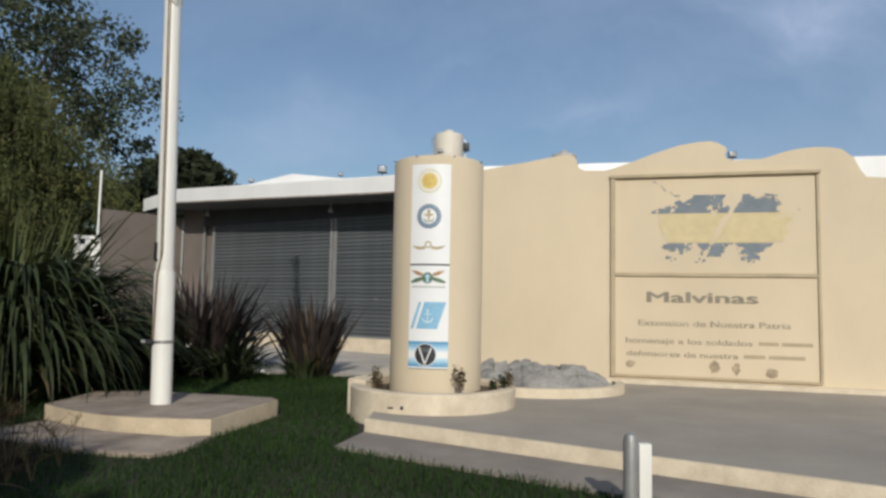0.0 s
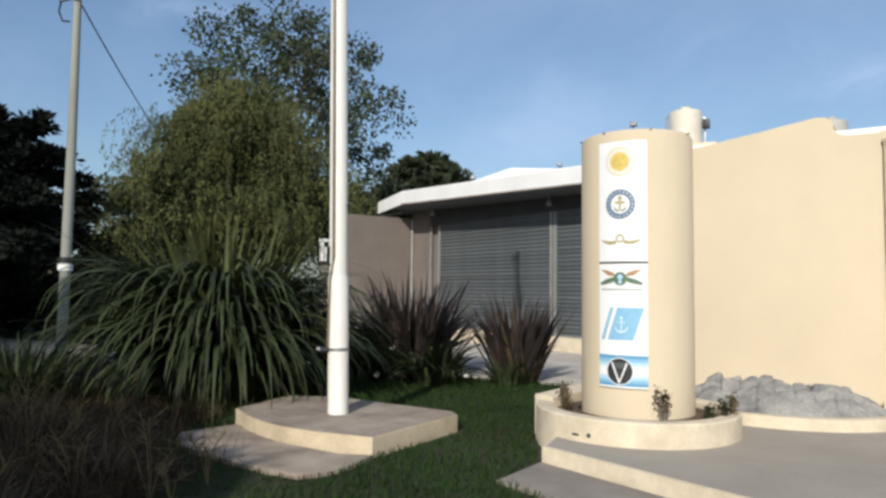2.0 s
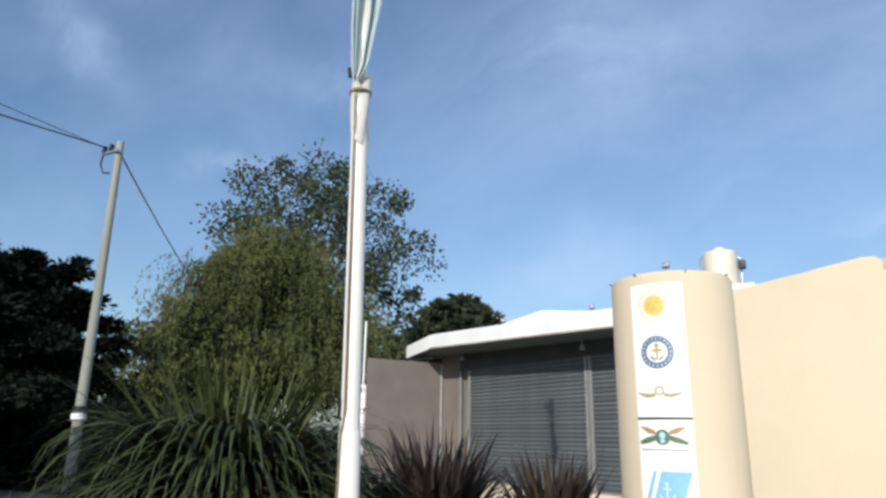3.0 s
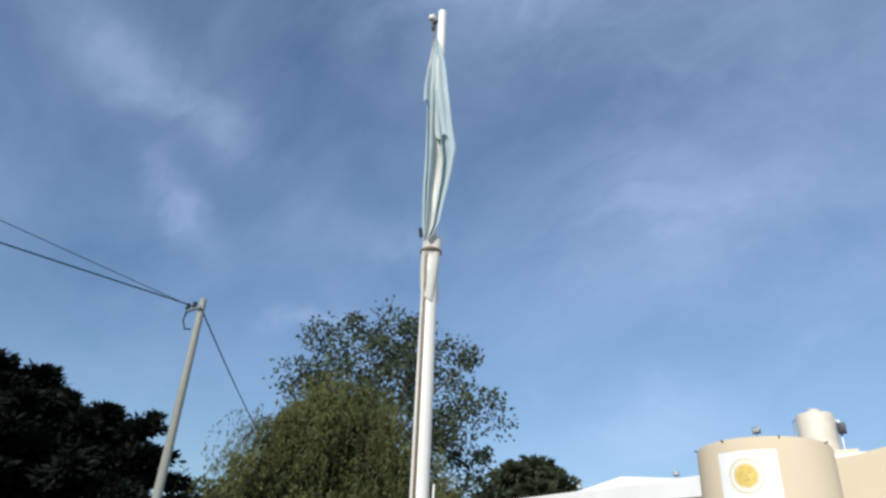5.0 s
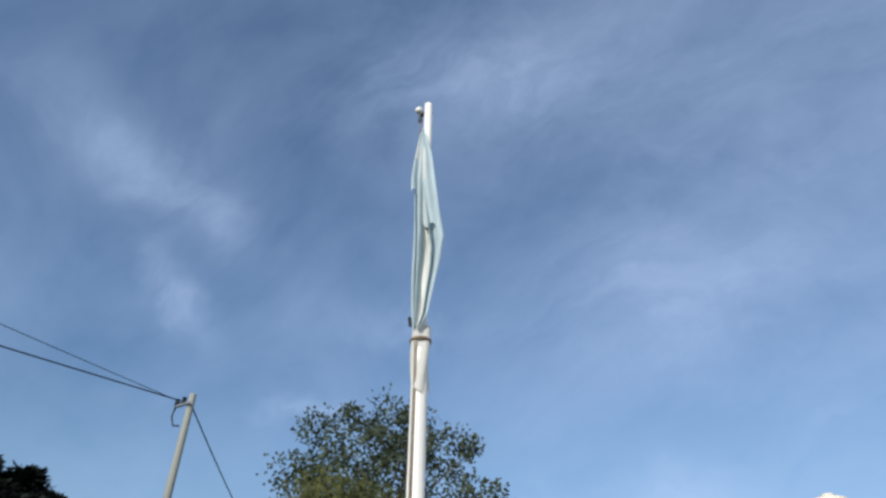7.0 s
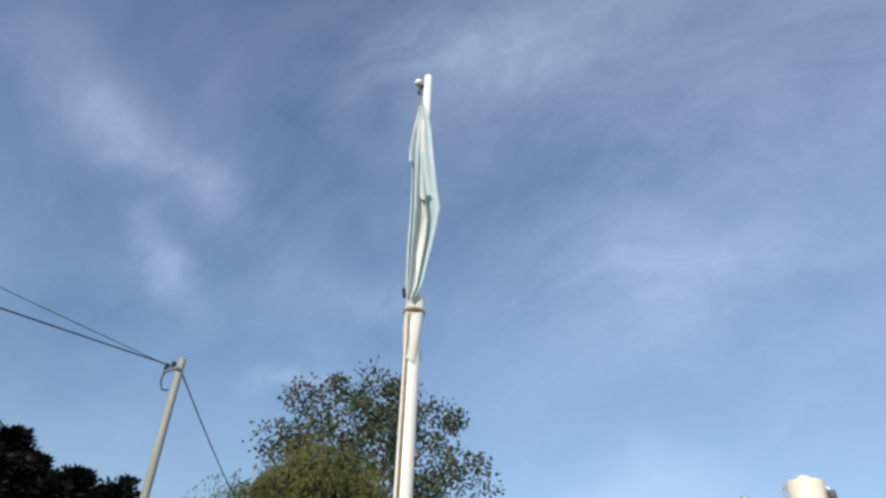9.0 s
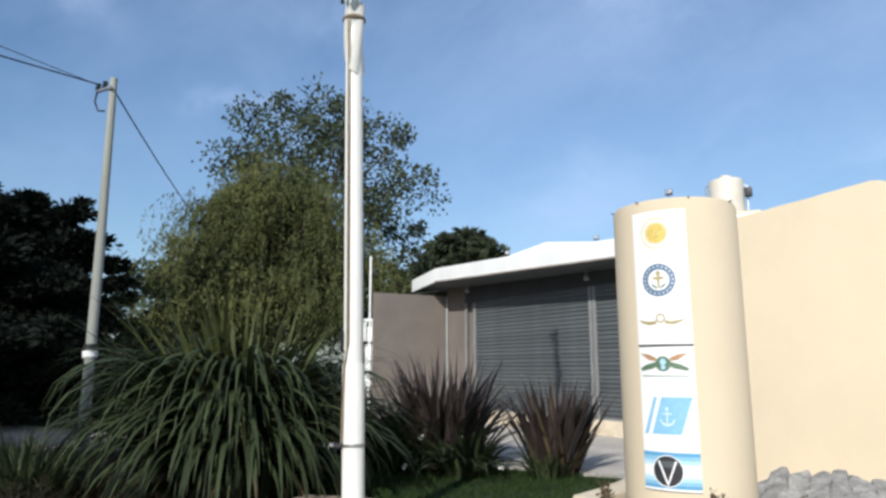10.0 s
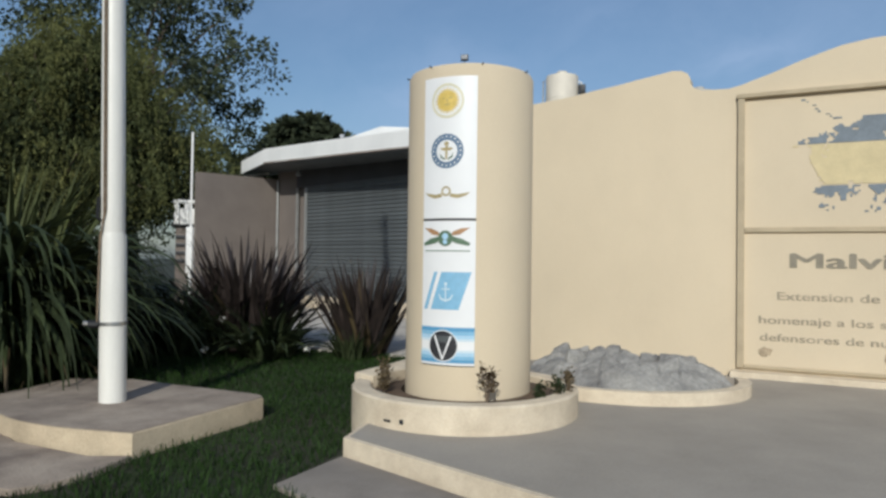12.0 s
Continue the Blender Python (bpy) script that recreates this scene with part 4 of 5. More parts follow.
slab = part("step_slab", prism([(-4.5, 7.3), (-4.3, 7.05), (-4.0, 6.86), (-3.3, 6.68), (-2.75, 6.58), (-2.5, 6.59), (-2.37, 6.75), (-2.30, 7.05), (-2.33, 7.40), (-2.6, 7.28), (-3.4, 7.40), (-4.3, 7.95)], 0.0, 0.045, bevel=0.01), PEDESTAL_TOP)
tagged(slab, "flush grey concrete slab before the pedestal", "slab", kind="structure")

flagpole = thing("flagpole", POLE.x, POLE.y, 0.180)
flagpole.matrix_world = flagpole.matrix_world @ LEAN
part("lower_tube", lathe([(0, 0), (0.109, 0), (0.109, 1.42), (0.102, 1.45), (0, 1.45)], 28), POLE_WHITE, flagpole)
part("middle_tube", lathe([(0, 1.44), (0.096, 1.44), (0.089, 4.95), (0.08, 5.02), (0, 5.02)], 28), POLE_WHITE, flagpole)
part("upper_tube", lathe([(0, 5.0), (0.066, 5.0), (0.058, 8.96), (0.05, 8.97), (0, 8.97)], 24), POLE_WHITE, flagpole)
cl = part("clamp", lathe([(0.110, 0.665), (0.117, 0.665), (0.117, 0.695), (0.110, 0.695), (0.110, 0.665)], 28), STEEL, flagpole, "steel band with a cleat")
part("cleat", tube([(-0.06, -0.09, 0.68), (-0.13, -0.135, 0.68)], 0.034, 8), DARK, cl)
part("bolt", tube([(-0.13, -0.135, 0.685), (-0.165, -0.15, 0.69)], 0.020, 8), STEEL, cl, "bright bolt end")
part("cleat", tube([(-0.05, -0.085, 1.56), (-0.065, -0.105, 1.58), (-0.06, -0.10, 1.76)], 0.016, 8), DARK, flagpole)
part("halyard", tube([(-0.05, -0.125, 0.70), (-0.02, -0.122, 1.40), (0.004, -0.110, 1.6), (0.005, -0.106, 3.2), (0.0, -0.102, 5.0), (-0.03, -0.10, 5.3), (-0.09, -0.06, 7.0), (-0.11, -0.04, 8.7)], 0.007, 6), ROPE, flagpole, "thin brown halyard")
part("halyard", tube([(-0.06, -0.115, 0.72), (-0.03, -0.118, 1.42), (0.022, -0.104, 1.65), (0.024, -0.100, 4.0), (0.02, -0.096, 5.1)], 0.006, 6), ROPE, flagpole)
pl = part("pulley", tube([(-0.04, -0.02, 8.80), (-0.12, -0.03, 8.78), (-0.12, -0.03, 8.66)], 0.028, 10), DARK, flagpole, "dark pulley")
bm = bmesh.new()
bmesh.ops.create_uvsphere(bm, u_segments=14, v_segments=10, radius=0.055, matrix=Matrix.Translation((-0.15, -0.03, 8.91)))
part("knob", bm, POLE_WHITE, flagpole, "white ball beside the pole top")
bm = bmesh.new()
rows = []
for i in range(9):
    f = i / 8
    z = 5.27 - 0.62 * f
    rows.append([bm.verts.new(((0.098 + 0.016 * math.sin(3 * a + 5 * f)) * math.cos(a), (0.098 + 0.016 * math.sin(3 * a + 5 * f)) * math.sin(a), z - 0.22 * f * (0.5 + 0.5 * math.cos(a + 0.3)))) for a in (2 * math.pi * k / 28 for k in range(28))])
for a, b in zip(rows, rows[1:]):
    for k in range(28):
        bm.faces.new((a[k], a[(k + 1) % 28], b[(k + 1) % 28], b[k]))
part("wrapped_rag", bm, FLAG_WHITE, flagpole, "faded cloth wrapped round the joint")
part("rag_tie", lathe([(0.112, 5.07), (0.124, 5.08), (0.124, 5.10), (0.112, 5.11), (0.112, 5.07)], 20), ROPE, flagpole, "rope tie")
tagged(flagpole, "tall white steel flagpole in three stepped tubes", "flagpole")


def flag():
    """A limp cloth gathered at the pole, its stripes running down the hanging folds."""
    ob = new("flag")
    ob.matrix_world = pose(POLE.x, POLE.y, 0.18) @ LEAN @ pose(0, 0, 5.24)
    view = Vector((0.82, 0.57))                     # across the pole as one faces it
    deep = Vector((0.57, -0.82))
    nz, nu = 70, 44
    left = [(0, -0.09), (0.06, -0.12), (0.2, -0.14), (0.5, -0.155), (0.68, -0.17), (0.78, -0.15), (0.9, -0.11), (1.0, -0.08)]
    right = [(0, -0.02), (0.06, 0.07), (0.15, 0.12), (0.28, 0.19), (0.38, 0.22), (0.5, 0.16), (0.7, 0.09), (0.85, 0.05), (1.0, -0.05)]
    v = []
    for i in range(nz + 1):
        f = i / nz
        l = np.interp(f, *zip(*left))
        r = np.interp(f, *zip(*right))
        for j in range(nu + 1):
            g = j / nu
            fold = math.sin(g * 2 * math.pi * 3.2 + 1.4 * f + 0.6 * math.sin(5 * f))
            across = l + (r - l) * (g + 0.10 * math.sin(g * 4 * math.pi + 2.5 * f))
            amp = 0.075 * math.sin(math.pi * min(1, f * 1.15 + 0.06)) + 0.012
            out = 0.115 + amp * fold + 0.02 * noise.noise(Vector((g * 3, f * 7, 2)))
            tip = -0.10 * (1 - f) * abs(g - 0.35)
            p = view * across + deep * out
            v.append((p.x, p.y, 3.12 * f + tip + 0.12 * math.sin(g * 7) * math.sin(math.pi * f)))
    q = [[i * (nu + 1) + j, i * (nu + 1) + j + 1, (i + 1) * (nu + 1) + j + 1, (i + 1) * (nu + 1) + j] for i in range(nz) for j in range(nu)]
    me = sheet_mesh("cloth", v, q)
    me.materials.append(FLAG_BLUE)
    me.materials.append(FLAG_WHITE)
    for n, p in enumerate(me.polygons):
        f, g = (n // nu) / nz, (n % nu) / nu
        p.material_index = 1 if (f < 0.55 and 0.45 < g + 0.12 * f < 0.56) else 0
    part("cloth", me, None, ob)
    # the upper corner folds over the rest and ends in a slanting hem
    v, mu, mv = [], 30, 34
    for i in range(mv + 1):
        for j in range(mu + 1):
            g = j / mu
            hem = 0.60 - 0.22 * g + 0.04 * math.sin(g * 9)
            f = hem + (0.97 - hem) * i / mv
            l, r = np.interp(f, *zip(*left)) - 0.012, np.interp(f, *zip(*right)) + 0.004
            across = l + (r - l) * g
            out = 0.175 + 0.045 * math.sin(g * 9.5 + 2.2 * f) * math.sin(math.pi * min(1, f)) + 0.05 * (1 - i / mv) * math.sin(g * 6 + 1)
            p = view * across + deep * (out * (1 - 0.45 * f ** 3))
            v.append((p.x, p.y, 3.12 * f + 0.03 * math.sin(g * 12)))
    q = [[i * (mu + 1) + j, i * (mu + 1) + j + 1, (i + 1) * (mu + 1) + j + 1, (i + 1) * (mu + 1) + j] for i in range(mv) for j in range(mu)]
    me = sheet_mesh("fold", v, q)
    me.materials.append(FLAG_BLUE)
    me.materials.append(FLAG_WHITE)
    for n, p in enumerate(me.polygons):
        f, g = (n // mu) / mv, (n % mu) / mu
        p.material_index = 1 if (0.52 < f + 0.1 * g < 0.88 and g < 0.62) or (0.44 < g < 0.5 and f < 0.5) else 0
    part("fold", me, None, ob, "folded-over corner of the cloth")
    part("toggle", tube([(-0.07, -0.11, 0.02), (-0.08, -0.12, 0.13)], 0.02, 8), DARK, ob, "dark toggle at the lower corner")
    return tagged(ob, "limp pale blue and white flag hung on the pole", "flag")


flag()

# ---- plants ----
def strap_plant(name, x, y, count, spread, length, rise, arc, width, mat, seed, label, dry=0.0, category="shrub"):
    rng = np.random.default_rng(seed)
    ob = thing(name, x, y, 0.0)
    def blades(n, sd, m, pname, low=0.0):
        r = np.random.default_rng(sd)
        head = r.uniform(0, 2 * math.pi, n)
        rad = spread * np.sqrt(r.uniform(0, 1, n))
        th = head + r.normal(0, 0.5, n)
        roots = np.stack([rad * np.cos(th), rad * np.sin(th), np.zeros(n)], 1)
        tilt = r.uniform(0, 1, n) ** 0.8
        rs = rise[0] + (rise[1] - rise[0]) * tilt - low
        ar = arc[0] + (arc[1] - arc[0]) * r.uniform(0, 1, n)
        ln = r.uniform(*length, n)
        me = blade_mesh(pname, roots, head, ln, rs, r.uniform(*width, n), ar, sd + 1, segs=8, twist=0.25)
        part(pname, me, m, ob)
    blades(count, seed, mat, "foliage")
    if dry:
        blades(int(count * dry), seed + 40, STRAP_TAN, "dry_foliage", 0.3)
    return tagged(ob, label, category)


flax = strap_plant("flax_bush", -6.05, 9.45, 300, 0.55, (1.3, 2.0), (0.85, 1.35), (2.1, 2.8), (0.07, 0.11), STRAP, 3, "large mound of arching green strap leaves beside the pedestal", 0.06)


def flax_blades(name, count, seed, root, length, rise, width, arc, mat, twist, bend):
    """More leaves of the large flax: root radius and the spans of length, first slope, width and bend."""
    q = np.random.default_rng(seed)
    head = q.uniform(0, 6.283, count)
    rad = root * np.sqrt(q.uniform(0, 1, count))
    roots = np.stack([rad * np.cos(head), rad * np.sin(head), np.zeros(count)], 1)
    part(name, blade_mesh(name, roots, head + q.normal(0, 0.3, count), q.uniform(*length, count), q.uniform(*rise, count), q.uniform(*width, count), q.uniform(*arc, count), seed + 1, segs=11, twist=twist, bend=bend), mat, flax)


flax_blades("arching_foliage", 620, 310, 0.65, (1.9, 3.25), (1.38, 1.58), (0.075, 0.125), (2.5, 3.4), STRAP, 0.16, 1.8)
flax_blades("skirt_foliage", 460, 331, 0.65, (2.0, 2.85), (0.95, 1.35), (0.07, 0.115), (2.3, 2.9), STRAP, 0.16, 1.5)
flax_blades("upright_foliage", 210, 303, 0.55, (1.9, 3.1), (1.25, 1.56), (0.06, 0.10), (0.4, 1.3), STRAP_OLIVE, 0.2, 1.3)
flax_blades("spreading_foliage", 170, 321, 0.6, (1.8, 2.7), (1.0, 1.35), (0.06, 0.10), (1.0, 1.9), STRAP_OLIVE, 0.2, 1.6)
strap_plant("bronze_flax", -4.9, 12.8, 330, 0.55, (1.0, 2.0), (0.8, 1.56), (0.05, 1.1), (0.07, 0.115), PURPLE, 8, "bronze-purple flax with stiff sword leaves", 0.06)
strap_plant("bronze_flax", -2.95, 12.9, 230, 0.32, (0.8, 1.6), (1.08, 1.56), (0.0, 0.7), (0.06, 0.09), PURPLE, 11, "smaller bronze flax with upright sword leaves", 0.10)
strap_plant("lily_clump", -4.1, 12.1, 180, 0.32, (0.55, 1.1), (0.7, 1.5), (0.8, 2.1), (0.05, 0.085), STRAP, 15, "low green clump of strap leaves at the flax's foot")
strap_plant("lily_clump", -2.95, 12.5, 120, 0.25, (0.3, 0.65), (0.8, 1.5), (0.4, 1.2), (0.025, 0.04), STRAP, 19, "low green clump of strap leaves at the flax's foot")
strap_plant("lily_clump", -5.6, 12.2, 330, 0.6, (0.7, 1.35), (0.7, 1.5), (0.4, 1.5), (0.045, 0.075), STRAP, 21, "low green clump of strap leaves at the flax's foot")
strap_plant("weed_tuft", -7.9, 7.7, 160, 0.5, (0.3, 0.7), (0.7, 1.5), (0.4, 1.2), (0.01, 0.02), STRAP, 23, "rough grass tuft at the edge of the lawn", 0.4, "weeds")
strap_plant("weed_tuft", -7.3, 7.5, 320, 0.30, (0.6, 1.25), (0.8, 1.5), (0.5, 1.6), (0.02, 0.04), STRAP, 25, "dark rough weed clump at the edge of the lawn", 0.1, "weeds")
strap_plant("weed_tuft", -9.2, 8.6, 200, 0.7, (0.4, 0.9), (0.7, 1.5), (0.4, 1.2), (0.012, 0.025), STRAP, 24, "rough grass tuft at the edge of the lawn", 0.4, "weeds")

# small white blooms by the flax
def bloom(x, y, z, seed):
    r = random.Random(seed)
    ob = thing("white_flower", x, y, 0.0)
    part("stem", tube([(0, 0, 0), (0.03, 0.02, z * 0.6), (0.0, 0.0, z)], 0.006, 5), STRAP, ob)
    c = np.array([[r.gauss(0, 0.018), r.gauss(0, 0.018), z + r.gauss(0, 0.015)] for _ in range(14)])
    part("petals", leaf_mesh("petals", c, 0.045, seed, 1.3), WHITE, ob, "white petals")
    return tagged(ob, "small white flower beside the bronze flax", "flower", "white flowers by the flax")


for k, (x, y, z) in enumerate(((-5.55, 12.1, 0.85), (-4.75, 11.95, 0.55), (-4.45, 11.9, 0.22), (-5.0, 11.9, 0.12), (-3.6, 12.3, 0.15))):
    bloom(x, y, z, 60 + k)


def twig(x, y, h, seed):
    r = random.Random(seed)
    ob = thing("dry_twig", x, y, 0.0)
    for _ in range(4):
        bm = bmesh.new()
        a = r.uniform(0, 6.28)
        top = Vector((math.cos(a) * h * 0.35, math.sin(a) * h * 0.35, h * r.uniform(0.6, 1)))
        mid = top * 0.5 + Vector((r.uniform(-0.05, 0.05), r.uniform(-0.05, 0.05), 0.05))
        tube([(0, 0, 0), mid, top], 0.005, 5, 0.0025, bm)
        for f in (0.1, 0.3, 0.45, 0.6, 0.75, 0.85, 0.95):
            p = mid.lerp(top, f)
            tube([p, p + Vector((r.uniform(-1, 1), r.uniform(-1, 1), r.uniform(0.2, 1))) * h * r.uniform(0.12, 0.26)], 0.0035, 4, 0.002, bm)
        part("branch", bm, DRY_GRASS, ob)
    return tagged(ob, "pale dry branching twig in the rough grass", "twig", "dry twigs in the grass")


rt = random.Random(12)
for k in range(34):
    twig(rt.uniform(-6.4, -2.9), rt.uniform(4.4, 7.0), rt.uniform(0.3, 0.65), 300 + k)
for k in range(16):
    strap_plant("weed_tuft", rt.uniform(-5.8, -3.0), rt.uniform(4.3, 6.3), 150, 0.32, (0.22, 0.55), (0.5, 1.5), (0.4, 1.5), (0.008, 0.02), WEED_BROWN, 400 + 3 * k, "rough half-dry weed tuft in the shaded lawn edge", 0.7, "weeds")

# small plants in the planter ring
def sprig(x, y, z, h, mat, seed, label, lean=0.25):
    r = random.Random(seed)
    ob = thing("sprig", x, y, z)
    bm = bmesh.new()
    tips = []
    for k in range(6):
        a = r.uniform(0, 2 * math.pi)
        top = Vector((math.cos(a) * h * lean * r.uniform(0.3, 1), math.sin(a) * h * lean * r.uniform(0.3, 1), h * r.uniform(0.6, 1)))
        tube([(0, 0, 0), top * 0.5 + Vector((0, 0, 0.03)), top], 0.006, 5, 0.003, bm)
        tips += [top * f for f in (0.5, 0.65, 0.8, 0.9, 1.0)]
    part("stem", bm, BARK, ob)
    c = np.array([[*(p + Vector((r.gauss(0, 0.02), r.gauss(0, 0.02), r.gauss(0, 0.02))))] for p in tips for _ in range(4)])
    part("leaves", leaf_mesh("leaves", c, 0.022, seed, 2.0), mat, ob)
    return tagged(ob, label, "small plant", "small plants in the planter")


for x, y, h, mat, sd in ((-0.06, 8.57, 0.34, WEED_BROWN, 1), (0.42, 9.0, 0.20, STRAP, 2), (0.50, 9.15, 0.24, STRAP_TAN, 3), (0.30, 8.82, 0.14, STRAP, 4), (-1.05, 8.95, 0.26, STRAP_TAN, 5), (-0.98, 8.75, 0.16, STRAP_TAN, 6)):
    sprig(x, y, 0.325, h, mat, sd, "small dry sprig in the planter soil" if mat in (STRAP_TAN, WEED_BROWN) else "small dark green sprig in the planter soil")

# ---- trees ----
def limb(bm, a, b, r0, r1, bend, r):
    a, b = Vector(a), Vector(b)
    mid = (a + b) / 2 + Vector((r.uniform(-1, 1), r.uniform(-1, 1), r.uniform(0, 1))) * bend
    pts = [a.lerp(mid, t) .lerp(mid.lerp(b, t), t) for t in (0, 0.2, 0.4, 0.6, 0.8, 1.0)]
    tube(pts, r0, 8, r1, bm)


def tree(name, x, y, height, crown, mat, seed, leaves, size, label, clumps=60, trunk=0.3, low=0.2, long=1.7, gaps=0.55, category="tree", flat=0.0, cone=0.0, tight=1.0):
    """A trunk with limbs, and leaves in uneven clumps round the limbs' ends."""
    r = random.Random(seed)
    g = np.random.default_rng(seed)
    ob = thing(name, x, y, 0.0)
    bm = bmesh.new()
    limb(bm, (0, 0, 0), (r.uniform(-0.3, 0.3), r.uniform(-0.3, 0.3), height * 0.62), trunk, trunk * 0.4, 0.3, r)
    cent = []
    rx, rz = crown, height * (1 - low) / 2
    cz = height * low + rz
    while len(cent) < clumps:
        p = Vector((r.uniform(-1, 1), r.uniform(-1, 1), r.uniform(-1, 1)))
        d = p.length
        if d > 1 or d < gaps * r.random():
            continue
        taper = 1 - cone * (p.z + 1) / 2
        q = Vector((p.x * rx * taper, p.y * rx * taper, cz + p.z * rz))
        cent.append(q)
    for q in cent[:: max(1, clumps // 26)]:
        s = Vector((0, 0, max(height * 0.15, min(q.z * 0.75, height * 0.6) - 0.8)))
        limb(bm, s, q, trunk * 0.28, 0.02, 0.5, r)
    part("trunk", bm, BARK, ob)
    per = leaves // clumps
    pts = []
    for q in cent:
        cr = rx * r.uniform(0.13, 0.30) * tight
        pts.append(np.array(q) + np.clip(g.normal(0, 1, (per, 3)), -1.6, 1.6) * cr * np.array([0.62, 0.62, 0.45]))
    me = leaf_mesh("crown", np.concatenate(pts), size, seed, long, 0.0, flat)
    part("crown", me, mat, ob)
    return tagged(ob, label, category)


tree("poplar_tree", -19.0, 26.4, 14.2, 5.2, LEAF_POPLAR, 31, 27000, 0.135, "tall airy tree with small grey-green leaves", 190, 0.32, 0.25, 1.3, gaps=0.5, tight=0.60)
tree("leafy_tree", -20.6, 21.6, 6.3, 2.9, LEAF_POPLAR, 35, 12000, 0.15, "low leafy tree beside the broad willow", 70, 0.22, 0.1, 1.4, gaps=0.6)


def willow(x, y, height, reach, seed, plumes, label):
    """A dome of plumes: from each, thin shoots arch out a little and hang straight down."""
    r = random.Random(seed)
    g = np.random.default_rng(seed)
    ob = thing("willow_tree", x, y, 0.0)
    bm = bmesh.new()
    limb(bm, (0, 0, 0), (0.2, -0.1, height * 0.55), 0.4, 0.2, 0.3, r)
    leaves, inner = [], []
    for k in range(plumes):
        f = (k + 0.5) / plumes
        up = 1 - 0.93 * f                                    # from the top of the dome down its flanks
        a = k * 2.39996 + r.uniform(-0.35, 0.35)
        shell = r.uniform(0.55, 1.08)
        flat = (1 - up) ** 0.52 * reach * shell * (1.0 + 0.10 * math.sin(3 * a + 1))
        top = Vector((math.cos(a) * flat, math.sin(a) * flat, height * (0.30 + 0.68 * up * r.uniform(0.93, 1.02))))
        if k % 3 == 0:
            limb(bm, (0, 0, height * r.uniform(0.25, 0.5)), top, 0.085, 0.02, 0.5, r)
        out = np.array([math.cos(a), math.sin(a), 0.0])
        size = r.uniform(0.26, 0.62)
        for _ in range(r.randrange(22, 34)):
            p = np.array(top) + g.normal(0, 1, 3) * np.array([size, size, size * 0.45])
            drop = min(r.uniform(0.4, 1.7), max(0.2, p[2] - 0.5))
            n = int(8 + 11 * drop)
            t = np.linspace(0, 1, n)[:, None]
            fan = (out * r.uniform(0.0, 0.5) + g.normal(0, 0.16, 3)) * np.array([1, 1, 0])
            line = p + fan * np.sqrt(t) + np.array([0, 0, 1.0]) * (0.14 * np.sin(t * 3.0) - drop * t ** 1.5)
            leaves.append(line + g.normal(0, 0.04, (n, 3)))
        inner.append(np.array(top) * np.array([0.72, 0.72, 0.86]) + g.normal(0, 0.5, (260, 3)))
    part("trunk", bm, BARK, ob)
    part("drooping_foliage", leaf_mesh("drooping_foliage", np.concatenate(leaves), 0.036, seed, 4.6, 1.7), LEAF_WILLOW, ob)
    # inner leaves take the darker copy, so their shade is in the colour
    part("inner_foliage", leaf_mesh("inner_foliage", np.concatenate(inner), 0.09, seed + 1, 2.6, 0.8), LEAF_WILLOW_SHADE, ob)
    return tagged(ob, label, "tree")


willow(-17.4, 21.9, 9.5, 5.2, 33, 150, "broad willow with drooping yellow-green shoots")
def cedar(x, y, height, reach, seed, leaves, size, boughs=60):
    """A dark conifer: a dense heart and flat boughs that carry uneven tufts out to ragged ends."""
    r = random.Random(seed)
    g = np.random.default_rng(seed)
    ob = thing("conifer_tree", x, y, 0.0)
    bm = bmesh.new()
    limb(bm, (0, 0, 0), (0, 0, height * 0.95), reach * 0.08, 0.03, 0.15, r)
    tufts = []
    for k in range(boughs):
        f = 0.05 + 0.93 * k / boughs
        z = height * f
        ln = reach * (1.02 - 0.80 * f ** 1.6) * r.uniform(0.55, 1.16)
        a = k * 2.4 + r.uniform(-0.5, 0.5)
        root = Vector((0, 0, z * 0.93))
        tip = Vector((math.cos(a) * ln, math.sin(a) * ln, z + ln * r.uniform(-0.10, 0.20)))
        limb(bm, root, tip, 0.07, 0.012, 0.2, r)
        for u in (0.18, 0.36, 0.52, 0.66, 0.78, 0.88, 0.97):
            p = root.lerp(tip, u)
            side = ln * 0.17 * (1.15 - u)
            for _ in range(2):
                q = p + Vector((-math.sin(a), math.cos(a), 0)) * r.gauss(0, side) + Vector((0, 0, r.gauss(0.04, 0.10)))
                tufts.append((q, r.uniform(0.16, 0.42) * (1.35 - 0.65 * u)))
    per = max(8, leaves // len(tufts))
    pts = [np.array(q) + np.clip(g.normal(0, 1, (per, 3)), -1.5, 1.5) * w * np.array([1.0, 1.0, 0.5]) for q, w in tufts]
    part("trunk", bm, BARK, ob)
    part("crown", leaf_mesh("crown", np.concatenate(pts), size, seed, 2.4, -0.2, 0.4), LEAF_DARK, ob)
    return tagged(ob, "dark dense conifer with layered boughs across the road", "tree")


